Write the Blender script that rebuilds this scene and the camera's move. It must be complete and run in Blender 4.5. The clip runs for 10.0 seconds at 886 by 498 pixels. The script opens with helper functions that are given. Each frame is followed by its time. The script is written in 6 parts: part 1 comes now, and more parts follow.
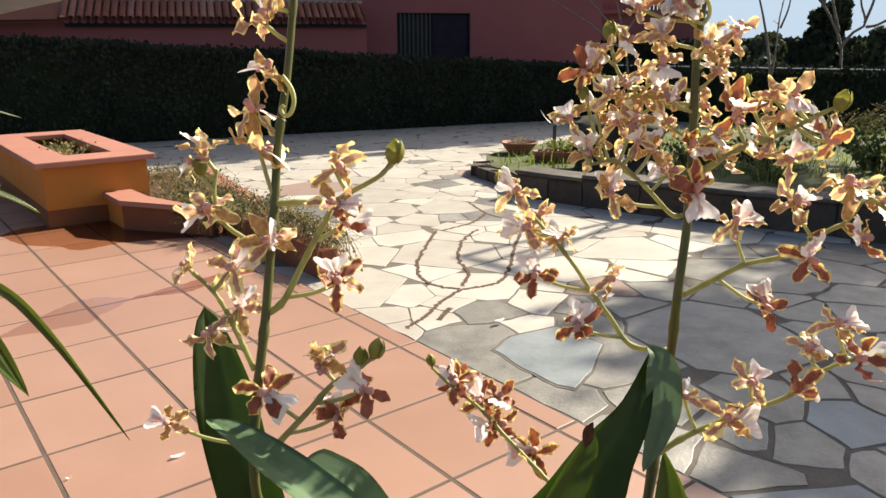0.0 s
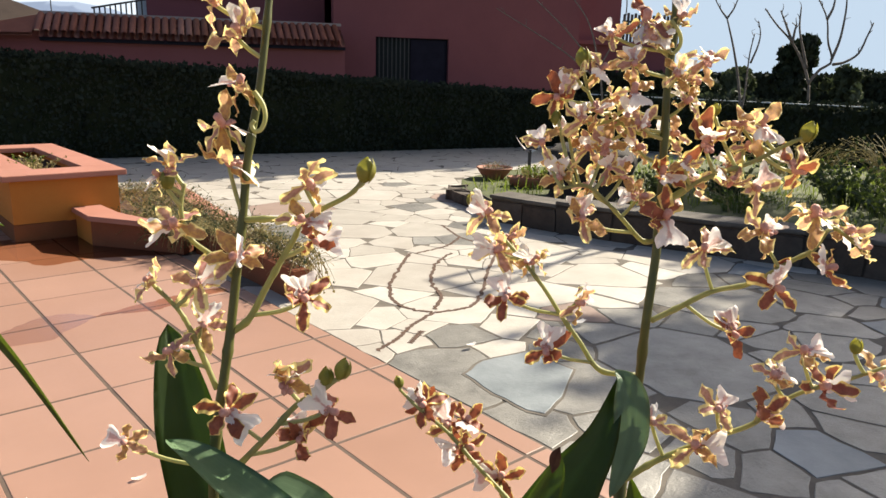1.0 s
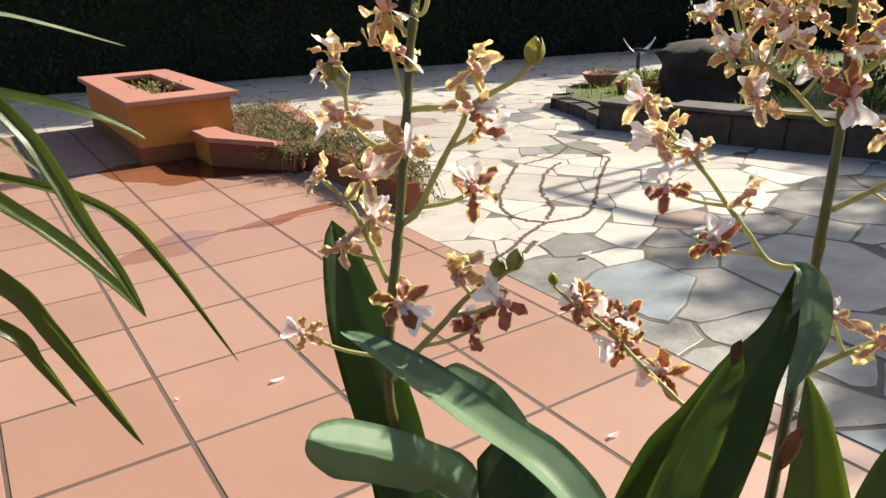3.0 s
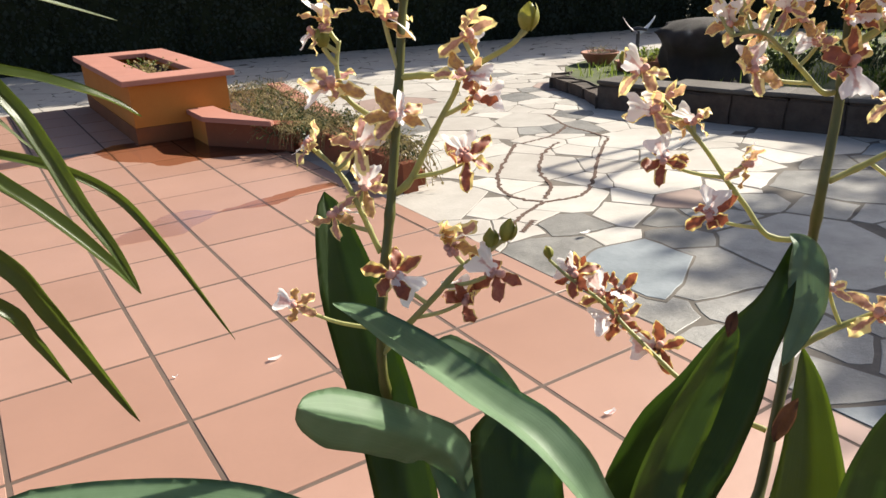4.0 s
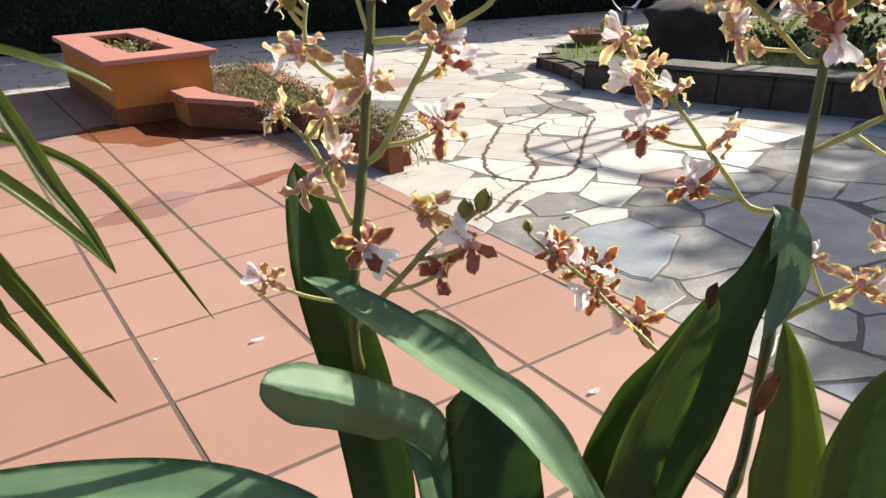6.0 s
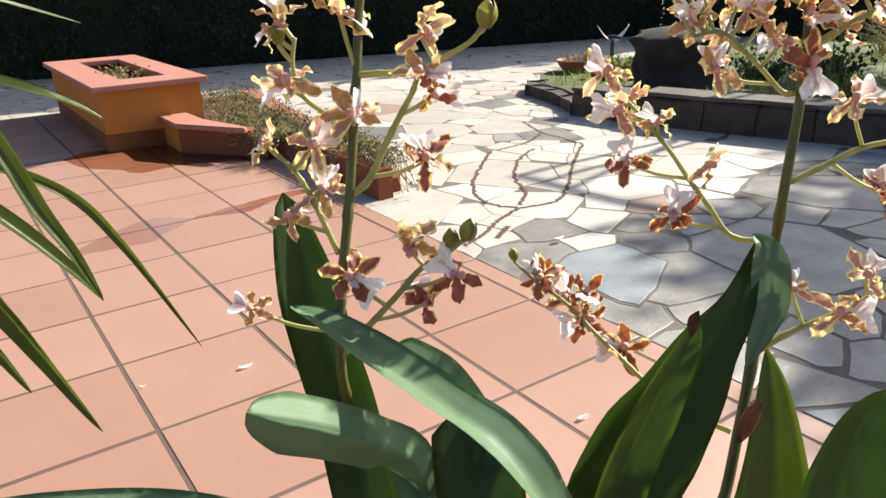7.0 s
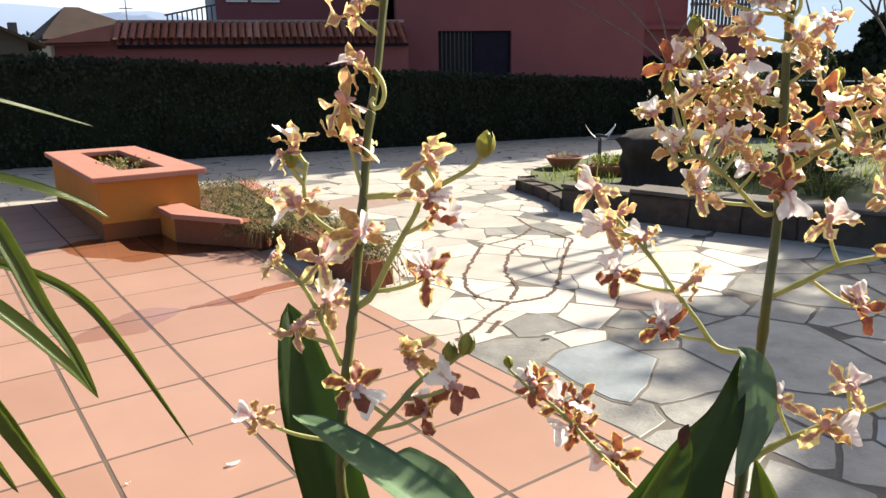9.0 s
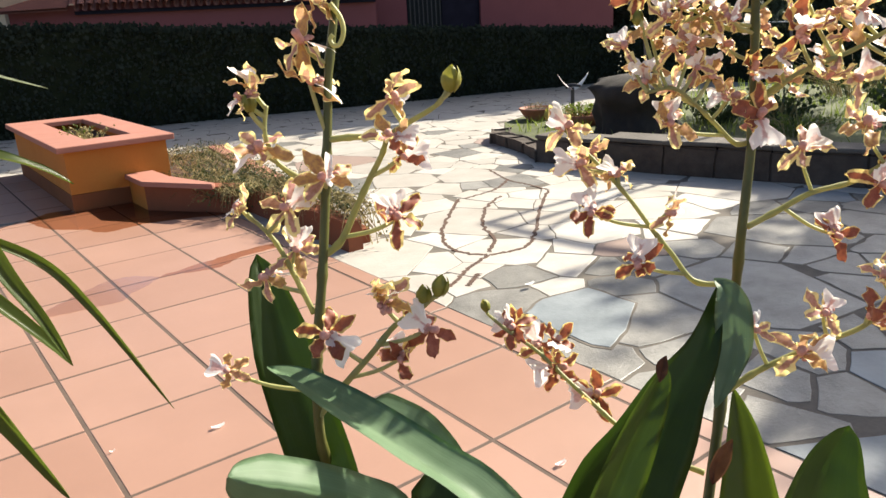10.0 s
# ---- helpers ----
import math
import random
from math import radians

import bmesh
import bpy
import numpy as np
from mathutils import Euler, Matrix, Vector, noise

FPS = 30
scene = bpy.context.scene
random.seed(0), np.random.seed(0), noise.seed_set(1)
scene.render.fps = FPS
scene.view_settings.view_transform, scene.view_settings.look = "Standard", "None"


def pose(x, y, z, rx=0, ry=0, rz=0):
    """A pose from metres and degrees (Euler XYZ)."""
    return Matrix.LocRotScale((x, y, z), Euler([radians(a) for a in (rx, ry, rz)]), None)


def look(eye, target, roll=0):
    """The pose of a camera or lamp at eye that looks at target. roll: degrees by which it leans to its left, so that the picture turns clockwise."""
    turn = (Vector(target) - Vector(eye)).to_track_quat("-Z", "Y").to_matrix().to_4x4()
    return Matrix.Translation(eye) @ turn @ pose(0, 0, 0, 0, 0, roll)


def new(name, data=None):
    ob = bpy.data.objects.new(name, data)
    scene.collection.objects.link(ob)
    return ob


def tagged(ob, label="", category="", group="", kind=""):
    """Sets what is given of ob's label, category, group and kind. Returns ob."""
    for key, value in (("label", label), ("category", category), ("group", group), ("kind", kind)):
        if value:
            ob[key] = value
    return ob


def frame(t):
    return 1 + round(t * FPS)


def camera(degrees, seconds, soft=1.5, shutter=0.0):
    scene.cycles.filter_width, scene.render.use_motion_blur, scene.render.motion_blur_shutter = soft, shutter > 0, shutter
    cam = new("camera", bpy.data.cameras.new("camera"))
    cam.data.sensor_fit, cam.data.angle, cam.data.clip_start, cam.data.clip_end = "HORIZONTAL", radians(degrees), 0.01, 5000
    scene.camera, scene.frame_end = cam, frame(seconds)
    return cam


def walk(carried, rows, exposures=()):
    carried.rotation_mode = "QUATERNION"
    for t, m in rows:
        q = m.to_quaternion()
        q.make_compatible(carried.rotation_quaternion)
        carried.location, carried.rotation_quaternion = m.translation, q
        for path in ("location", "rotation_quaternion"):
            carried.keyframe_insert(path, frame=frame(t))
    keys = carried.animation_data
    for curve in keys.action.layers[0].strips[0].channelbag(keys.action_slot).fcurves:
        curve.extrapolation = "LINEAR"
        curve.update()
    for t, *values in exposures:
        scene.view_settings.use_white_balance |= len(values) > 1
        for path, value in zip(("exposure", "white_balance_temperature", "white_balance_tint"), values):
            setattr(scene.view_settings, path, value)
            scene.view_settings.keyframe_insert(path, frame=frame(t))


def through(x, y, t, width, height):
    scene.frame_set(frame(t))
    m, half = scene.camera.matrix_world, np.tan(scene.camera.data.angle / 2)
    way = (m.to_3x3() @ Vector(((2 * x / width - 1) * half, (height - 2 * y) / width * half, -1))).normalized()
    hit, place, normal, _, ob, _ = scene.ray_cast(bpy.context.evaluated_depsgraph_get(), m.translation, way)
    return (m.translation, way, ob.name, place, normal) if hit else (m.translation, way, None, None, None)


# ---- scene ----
cam = camera(62.5, 10.0)
PATH = [
    (0, (-0.214, -1.066, 0.894), (0.99, 0.439, 0.361), -0.3),
    (0.5, (-0.212, -1.069, 0.894), (1.018, 0.423, 0.382), 0.4),
    (1, (-0.21, -1.066, 0.891), (1.059, 0.407, 0.421), 1.4),
    (1.5, (-0.235, -1.046, 0.887), (0.886, 0.504, 0.304), -1.3),
    (2, (-0.255, -1.027, 0.879), (0.762, 0.583, 0.267), -2.4),
    (2.5, (-0.248, -1.026, 0.873), (0.764, 0.57, 0.219), -2.4),
    (4, (-0.238, -1.026, 0.859), (0.766, 0.539, 0.123), -2.3),
    (4.5, (-0.233, -1.022, 0.852), (0.765, 0.526, 0.073), -2.4),
    (5, (-0.229, -1.02, 0.844), (0.778, 0.506, 0.032), -2.3),
    (6.5, (-0.223, -1.024, 0.847), (0.804, 0.515, 0.088), -2.2),
    (7, (-0.224, -1.028, 0.851), (0.833, 0.509, 0.133), -1.9),
    (7.5, (-0.232, -1.039, 0.866), (0.888, 0.51, 0.278), -0.7),
    (8, (-0.238, -1.046, 0.875), (0.887, 0.529, 0.37), -0.9),
    (8.5, (-0.243, -1.044, 0.879), (0.887, 0.542, 0.421), -0.6),
    (9, (-0.24, -1.04, 0.876), (0.886, 0.539, 0.389), -0.9),
    (9.5, (-0.238, -1.028, 0.865), (0.901, 0.483, 0.218), -0.9),
    (10, (-0.231, -1.036, 0.861), (0.921, 0.485, 0.262), -3.0),
]
EXPOSURES = [(0, 1.23, 6750, 8), (1.0, 1.23, 6700, 8), (2.5, 1.21, 6550, 8), (5.0, 1.22, 6200, 10), (6.5, 1.3, 6150, 10), (7.2, 1.37, 6200, 8), (8.5, 1.48, 6600, 8), (9.5, 1.41, 6450, 8), (10, 1.41, 6450, 8)]
walk(cam, [(t, look(eye, target, roll)) for t, eye, target, roll in PATH], EXPOSURES)


# ---- daylight ----
SUN_AZ, SUN_EL = 90.5, 35.5  # degrees; azimuth from +y towards +x
world = bpy.data.worlds.new("world")
scene.world = world
world.use_nodes = True
wn = world.node_tree.nodes
sky = wn.new("ShaderNodeTexSky")
sky.sky_type = "NISHITA"
sky.sun_disc = False
sky.sun_elevation, sky.sun_rotation = radians(SUN_EL), radians(SUN_AZ)
sky.air_density, sky.dust_density, sky.ozone_density = 0.7, 2.6, 0.7
wn["Background"].inputs["Strength"].default_value = 0.075
world.node_tree.links.new(sky.outputs[0], wn["Background"].inputs["Color"])

sun = new("sun", bpy.data.lights.new("sun", "SUN"))
sun.data.energy, sun.data.angle, sun.data.color = 5.0, radians(0.55), (1.0, 0.91, 0.76)
to_sun = Vector((math.sin(radians(SUN_AZ)) * math.cos(radians(SUN_EL)), math.cos(radians(SUN_AZ)) * math.cos(radians(SUN_EL)), math.sin(radians(SUN_EL))))
sun.matrix_world = look(to_sun * 30, (0, 0, 0))


# ---- building helpers ----
def empty(name, at=(0, 0, 0)):
    ob = new(name)
    ob.location = at
    ob.empty_display_size = 0.1
    return ob


def part(name, bm, material, parent=None, label="", smooth=False):
    """Links a bmesh as one mesh object, in world coordinates."""
    me = bpy.data.meshes.new(name)
    bm.to_mesh(me)
    bm.free()
    return mesh_part(name, me, material, parent, label, smooth)


def mesh_part(name, me, material, parent=None, label="", smooth=False):
    if material and not me.materials:
        me.materials.append(material)
    if smooth:
        me.polygons.foreach_set("use_smooth", [True] * len(me.polygons))
    ob = new(name, me)
    if parent:
        ob.parent = parent
        # the parents stand unrotated; nested parts take the shift of all of them off
        up, shift = parent, Vector()
        while up:
            shift += up.location
            up = up.parent
        ob.location = -shift
    if label:
        ob["label"] = label
    return ob


def box_into(bm, lo, hi, bevel=0.0):
    m = Matrix.LocRotScale([(a + b) / 2 for a, b in zip(lo, hi)], None, [b - a for a, b in zip(lo, hi)])
    made = bmesh.ops.create_cube(bm, size=1, matrix=m)["verts"]
    if bevel:
        edges = list({e for v in made for e in v.link_edges})
        bmesh.ops.bevel(bm, geom=edges, offset=bevel, segments=2, profile=0.6, affect="EDGES")
    return bm


def box(lo, hi, bevel=0.0):
    return box_into(bmesh.new(), lo, hi, bevel)


def frame_box(bm, o, u, n, a, b, c):
    """A box in a turned plan: o the origin, u along, n across; a, b, c the ranges along u, n and z."""
    made = bmesh.ops.create_cube(bm, size=1)["verts"]
    for v in made:
        s, t, h = (p[0] + (p[1] - p[0]) * (k + 0.5) for p, k in zip((a, b, c), v.co))
        v.co = Vector((o[0] + u[0] * s + n[0] * t, o[1] + u[1] * s + n[1] * t, h))
    if u[0] * n[1] - u[1] * n[0] < 0:
        bmesh.ops.reverse_faces(bm, faces=list({f for v in made for f in v.link_faces}))
    return bm


def spline(points, count):
    """Points along a smooth curve through the given ones."""
    p = [Vector(q) for q in points]
    p = [p[0] * 2 - p[1], *p, p[-1] * 2 - p[-2]]
    out = []
    for k in range(count + 1):
        s = k / count * (len(p) - 3)
        i = min(int(s), len(p) - 4)
        t = s - i
        a, b, c, d = p[i:i + 4]
        out.append(0.5 * ((2 * b) + (c - a) * t + (2 * a - 5 * b + 4 * c - d) * t * t + (3 * b - a - 3 * c + d) * t ** 3))
    return out


def tube_into(bm, points, radii, sides=8, cap=True):
    """A tube along points with a radius at each of them."""
    side = Vector((0.31, -0.2, 0.93))
    rings = []
    for k, p in enumerate(points):
        way = (points[min(k + 1, len(points) - 1)] - points[max(k - 1, 0)]).normalized()
        side = (side - way * side.dot(way)).normalized()
        up = way.cross(side)
        rings.append([bm.verts.new(p + (side * math.cos(a) + up * math.sin(a)) * radii[k]) for a in [2 * math.pi * j / sides for j in range(sides)]])
    for r, s in zip(rings, rings[1:]):
        for j in range(sides):
            bm.faces.new((r[j], r[(j + 1) % sides], s[(j + 1) % sides], s[j]))
    if cap:
        bm.faces.new(rings[0][::-1])
        bm.faces.new(rings[-1])
    return bm


def tube(points, r0, r1, count=16, sides=8):
    line = spline(points, count)
    return tube_into(bmesh.new(), line, [r0 + (r1 - r0) * k / count for k in range(count + 1)], sides)


def lathe(profile, sides=32, at=(0, 0, 0), wobble=0.0):
    """A turned body from (radius, height) pairs."""
    bm = bmesh.new()
    rings = []
    for k, (r, h) in enumerate(profile):
        rings.append([bm.verts.new((at[0] + r * (1 + wobble * noise.noise((math.cos(a) * 2, math.sin(a) * 2, h * 9))) * math.cos(a), at[1] + r * (1 + wobble * noise.noise((math.sin(a) * 2, math.cos(a) * 2, h * 9))) * math.sin(a), at[2] + h)) for a in [2 * math.pi * j / sides for j in range(sides)]])
    for r, s in zip(rings, rings[1:]):
        for j in range(sides):
            bm.faces.new((r[j], r[(j + 1) % sides], s[(j + 1) % sides], s[j]))
    bm.faces.new(rings[0][::-1])
    bm.faces.new(rings[-1])
    return bm


def prism(bm, outline, z0, z1, inset=0.0, drop=0.0):
    """A slab over an outline that runs anticlockwise; its top edge is eased by inset and drop."""
    c = Vector((sum(p[0] for p in outline) / len(outline), sum(p[1] for p in outline) / len(outline)))
    low = [bm.verts.new((p[0], p[1], z0)) for p in outline]
    rings = [low, [bm.verts.new((p[0], p[1], z1 - drop)) for p in outline]]
    if inset:
        top = []
        for p in outline:
            way = c - Vector(p[:2])
            top.append(bm.verts.new((p[0] + way.x / max(way.length, 1e-6) * inset, p[1] + way.y / max(way.length, 1e-6) * inset, z1)))
        rings.append(top)
    n = len(outline)
    for r, s in zip(rings, rings[1:]):
        for j in range(n):
            bm.faces.new((r[j], r[(j + 1) % n], s[(j + 1) % n], s[j]))
    bm.faces.new(rings[-1])
    return bm


# ---- materials ----
def shader(name, rough=0.6, metal=0.0):
    m = bpy.data.materials.new(name)
    m.use_nodes = True
    p = m.node_tree.nodes["Principled BSDF"]
    p.inputs["Roughness"].default_value, p.inputs["Metallic"].default_value = rough, metal
    return m, m.node_tree.nodes, m.node_tree.links, p


def ramp_of(nodes, links, source, stops):
    r = nodes.new("ShaderNodeValToRGB")
    e = r.color_ramp.elements
    while len(e) < len(stops):
        e.new(0.5)
    for k, (at, colour) in enumerate(stops):
        e[k].position, e[k].color = at, (*colour, 1)
    links.new(source, r.inputs[0])
    return r.outputs[0]


def noise_of(nodes, links, scale, detail=5, rough=0.55, vector=None, stretch=None):
    n = nodes.new("ShaderNodeTexNoise")
    n.inputs["Scale"].default_value, n.inputs["Detail"].default_value, n.inputs["Roughness"].default_value = scale, detail, rough
    if vector is None:
        vector = nodes.new("ShaderNodeNewGeometry").outputs["Position"]
    if stretch:
        mp = nodes.new("ShaderNodeMapping")
        mp.inputs["Scale"].default_value = stretch
        links.new(vector, mp.inputs[0])
        vector = mp.outputs[0]
    links.new(vector, n.inputs["Vector"])
    return n.outputs[0]


def mixed(nodes, links, a, b, fac, mode="MIX"):
    m = nodes.new("ShaderNodeMix")
    m.data_type, m.blend_type = "RGBA", mode
    for k, v in ((6, a), (7, b), (0, fac)):
        if isinstance(v, (int, float)):
            m.inputs[k].default_value = v
        elif isinstance(v, tuple):
            m.inputs[k].default_value = (*v, 1)
        else:
            links.new(v, m.inputs[k])
    return m.outputs[2]


def math_of(nodes, links, op, a, b=0.0):
    m = nodes.new("ShaderNodeMath")
    m.operation = op
    for k, v in ((0, a), (1, b)):
        if isinstance(v, (int, float)):
            m.inputs[k].default_value = v
        else:
            links.new(v, m.inputs[k])
    return m.outputs[0]


def bumped(nodes, links, p, height, strength=0.3, distance=0.01):
    b = nodes.new("ShaderNodeBump")
    b.inputs["Strength"].default_value, b.inputs["Distance"].default_value = strength, distance
    links.new(height, b.inputs["Height"])
    links.new(b.outputs[0], p.inputs["Normal"])


def worn(name, dark, light, scale=8.0, rough=0.7, bump=0.2, stain=None, vary=0.0, spec=0.5, fine=90.0):
    """A mineral or painted surface: two tones at two scales, a fine relief, a wash of stain, and a shift of tone from piece to piece."""
    m, n, l, p = shader(name, rough)
    big = noise_of(n, l, scale, 6, 0.6)
    small = noise_of(n, l, fine, 4, 0.7)
    col = mixed(n, l, ramp_of(n, l, big, ((0.32, dark), (0.68, light))), ramp_of(n, l, small, ((0.3, dark), (0.7, light))), 0.35)
    if stain:
        patch = ramp_of(n, l, noise_of(n, l, scale * 0.23, 5, 0.65), ((0.45, (0, 0, 0)), (0.7, (1, 1, 1))))
        col = mixed(n, l, col, stain, math_of(n, l, "MULTIPLY", patch, 0.6))
    if vary:
        r = n.new("ShaderNodeObjectInfo").outputs["Random"]
        hsv = n.new("ShaderNodeHueSaturation")
        l.new(col, hsv.inputs["Color"])
        l.new(math_of(n, l, "ADD", math_of(n, l, "MULTIPLY", r, 2 * vary), 1 - vary), hsv.inputs["Value"])
        l.new(math_of(n, l, "ADD", math_of(n, l, "MULTIPLY", r, -vary), 1 + vary / 2), hsv.inputs["Saturation"])
        col = hsv.outputs[0]
    l.new(col, p.inputs["Base Color"])
    p.inputs["Specular IOR Level"].default_value = spec
    l.new(math_of(n, l, "ADD", math_of(n, l, "MULTIPLY", small, 0.25), rough - 0.12), p.inputs["Roughness"])
    bumped(n, l, p, math_of(n, l, "ADD", big, math_of(n, l, "MULTIPLY", small, 0.5)), bump, 0.004)
    return m


def leafy(name, dark, light, rough=0.45, through=0.35, glow=(0.25, 0.4, 0.03), scale=30.0, lines=0.0, spec=0.5):
    """Leaf tissue: lets part of the light through."""
    m, n, l, p = shader(name, rough)
    big = noise_of(n, l, scale, 4, 0.55)
    col = ramp_of(n, l, big, ((0.3, dark), (0.7, light)))
    uv = n.new("ShaderNodeUVMap").outputs[0]
    if lines:
        w = noise_of(n, l, 1.0, 3, 0.6, uv, (lines, 1.5, 1))
        col = mixed(n, l, col, tuple(c * 1.7 for c in light), math_of(n, l, "MULTIPLY", math_of(n, l, "GREATER_THAN", w, 0.56), 0.08))
        bumped(n, l, p, w, 0.12, 0.001)
    l.new(col, p.inputs["Base Color"])
    p.inputs["Specular IOR Level"].default_value = spec
    t = n.new("ShaderNodeBsdfTranslucent")
    l.new(mixed(n, l, col, glow, 0.6), t.inputs["Color"])
    mix = n.new("ShaderNodeMixShader")
    mix.inputs[0].default_value = through
    l.new(p.outputs[0], mix.inputs[1])
    l.new(t.outputs[0], mix.inputs[2])
    l.new(mix.outputs[0], n["Material Output"].inputs[0])
    return m


TILE = worn("terracotta_tile", (0.274, 0.154, 0.108), (0.334, 0.190, 0.135), 2.6, 0.43, 0.05, (0.325, 0.19, 0.146), 0.06, 0.75)
GROUT = worn("tile_grout", (0.062, 0.042, 0.032), (0.115, 0.079, 0.060), 12, 0.9, 0.4)
STONE = worn("flagstone", (0.36, 0.332, 0.292), (0.475, 0.445, 0.40), 7.5, 0.5, 0.6, (0.34, 0.30, 0.26), 0.14, 0.45, 70.0)
BLUESTONE = worn("blue_flagstone", (0.135, 0.155, 0.168), (0.225, 0.25, 0.265), 8, 0.55, 0.5, (0.32, 0.345, 0.36), 0.05, 0.32, 70.0)
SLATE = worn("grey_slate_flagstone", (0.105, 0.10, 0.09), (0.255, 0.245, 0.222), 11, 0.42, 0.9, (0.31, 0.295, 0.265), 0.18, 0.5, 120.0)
PINKSTONE = worn("pink_flagstone", (0.23, 0.165, 0.14), (0.31, 0.235, 0.20), 5, 0.63, 0.3, None, 0.1, 0.25)
MORTAR = worn("paving_mortar", (0.075, 0.064, 0.052), (0.15, 0.13, 0.108), 9, 0.95, 0.6)
CRACK = worn("dark_joint_filler", (0.045, 0.022, 0.013), (0.10, 0.052, 0.033), 40, 0.9, 0.6)
OCHRE = worn("ochre_plaster", (0.42, 0.160, 0.028), (0.50, 0.205, 0.042), 5, 0.85, 0.3, (0.42, 0.15, 0.035), 0.0, 0.25)
BRICKRED = worn("red_brown_plaster", (0.17, 0.052, 0.02), (0.25, 0.08, 0.032), 6, 0.75, 0.3, (0.20, 0.06, 0.035), 0.0, 0.3)
WALLFOOT = worn("brown_wall_foot", (0.15, 0.055, 0.022), (0.22, 0.08, 0.028), 6, 0.8, 0.3, (0.22, 0.07, 0.03), 0.0, 0.25)
RIM = worn("terracotta_coping", (0.325, 0.145, 0.105), (0.39, 0.18, 0.135), 7, 0.65, 0.2, (0.33, 0.16, 0.12), 0.0, 0.25)
CLAY = worn("clay_pot", (0.25, 0.09, 0.05), (0.38, 0.15, 0.085), 14, 0.75, 0.3, (0.2, 0.12, 0.09))
SOIL = worn("potting_soil", (0.03, 0.018, 0.012), (0.11, 0.06, 0.035), 45, 0.95, 1.0)
HOUSE = worn("red_house_render", (0.205, 0.070, 0.080), (0.25, 0.088, 0.096), 0.7, 0.9, 0.2, (0.21, 0.082, 0.09), 0.0, 0.2, 14)
ROOFTILE = worn("roof_tile", (0.19, 0.072, 0.052), (0.28, 0.115, 0.08), 1.2, 0.85, 0.3, (0.25, 0.14, 0.10), 0.2, 0.2, 12)
HUTROOF = worn("weathered_brown_roof", (0.034, 0.025, 0.022), (0.060, 0.043, 0.037), 1.2, 0.9, 0.3, None, 0.0, 0.2, 12)
FASCIA = worn("grey_flashing", (0.25, 0.2, 0.2), (0.36, 0.3, 0.29), 1.5, 0.6, 0.1)
DARKMETAL = worn("dark_iron", (0.02, 0.02, 0.025), (0.05, 0.05, 0.055), 12, 0.5, 0.1)
PALEWALL = worn("pale_blue_render", (0.40, 0.46, 0.48), (0.5, 0.56, 0.58), 1.0, 0.9, 0.2)
SHUTTER = worn("dark_shutter", (0.012, 0.011, 0.020), (0.022, 0.020, 0.034), 3, 0.8, 0.1, spec=0.1)
WHITEPAINT = worn("white_paint", (0.7, 0.7, 0.68), (0.82, 0.82, 0.8), 4, 0.5, 0.1)
BARK = worn("grey_bark", (0.10, 0.08, 0.065), (0.24, 0.2, 0.17), 20, 0.9, 0.8)
DARKROCK = worn("dark_weathered_stump", (0.012, 0.009, 0.007), (0.036, 0.027, 0.021), 9, 0.9, 1.0)
KERBSTONE = worn("grey_kerb_stone", (0.032, 0.021, 0.015), (0.088, 0.064, 0.049), 14, 0.9, 1.0, (0.05, 0.045, 0.038), 0.15)
# lighter than the kerb: the light on its top put into the colour
LITCAP = worn("lit_kerb_cap", (0.042, 0.034, 0.028), (0.10, 0.086, 0.072), 6, 0.85, 0.7, (0.12, 0.105, 0.09), 0.2)
LAWN = worn("lawn_soil", (0.035, 0.045, 0.014), (0.09, 0.105, 0.03), 7, 0.9, 0.8)
EARTH = worn("garden_ground", (0.07, 0.075, 0.04), (0.14, 0.13, 0.08), 0.8, 0.95, 0.5)
# hills glow faintly: the haze before them is put into the material
HILL = worn("hazy_hill_glow", (0.10, 0.13, 0.18), (0.125, 0.155, 0.205), 0.01, 1.0, 0.0)
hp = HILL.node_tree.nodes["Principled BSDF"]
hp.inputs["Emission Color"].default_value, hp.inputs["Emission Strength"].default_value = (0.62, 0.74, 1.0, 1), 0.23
# glowing materials that stand in for haze in the low sky
HAZE = worn("sky_haze_glow", (0.05, 0.055, 0.06), (0.055, 0.06, 0.065), 0.01, 1.0, 0.0)
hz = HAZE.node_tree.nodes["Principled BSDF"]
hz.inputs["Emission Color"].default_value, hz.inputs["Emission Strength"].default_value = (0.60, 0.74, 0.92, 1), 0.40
BRIGHTHAZE = worn("bright_sky_glow", (0.05, 0.055, 0.06), (0.055, 0.06, 0.065), 0.01, 1.0, 0.0)
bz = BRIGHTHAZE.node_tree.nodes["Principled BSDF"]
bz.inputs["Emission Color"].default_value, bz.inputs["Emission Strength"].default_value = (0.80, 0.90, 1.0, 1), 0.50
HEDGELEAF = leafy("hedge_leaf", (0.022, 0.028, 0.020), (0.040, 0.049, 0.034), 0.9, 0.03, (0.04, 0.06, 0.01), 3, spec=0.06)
# core darker than the leaves: the shade inside the hedge as a colour
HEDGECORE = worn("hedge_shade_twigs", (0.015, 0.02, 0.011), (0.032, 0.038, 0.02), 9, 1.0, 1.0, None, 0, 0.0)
GRASSBLADE = leafy("grass_blade", (0.055, 0.085, 0.016), (0.14, 0.17, 0.04), 0.5, 0.4, (0.3, 0.4, 0.05), 2)
DRYSTEM = leafy("dry_ground_cover", (0.20, 0.17, 0.06), (0.42, 0.34, 0.16), 0.7, 0.25, (0.4, 0.34, 0.14), 20)
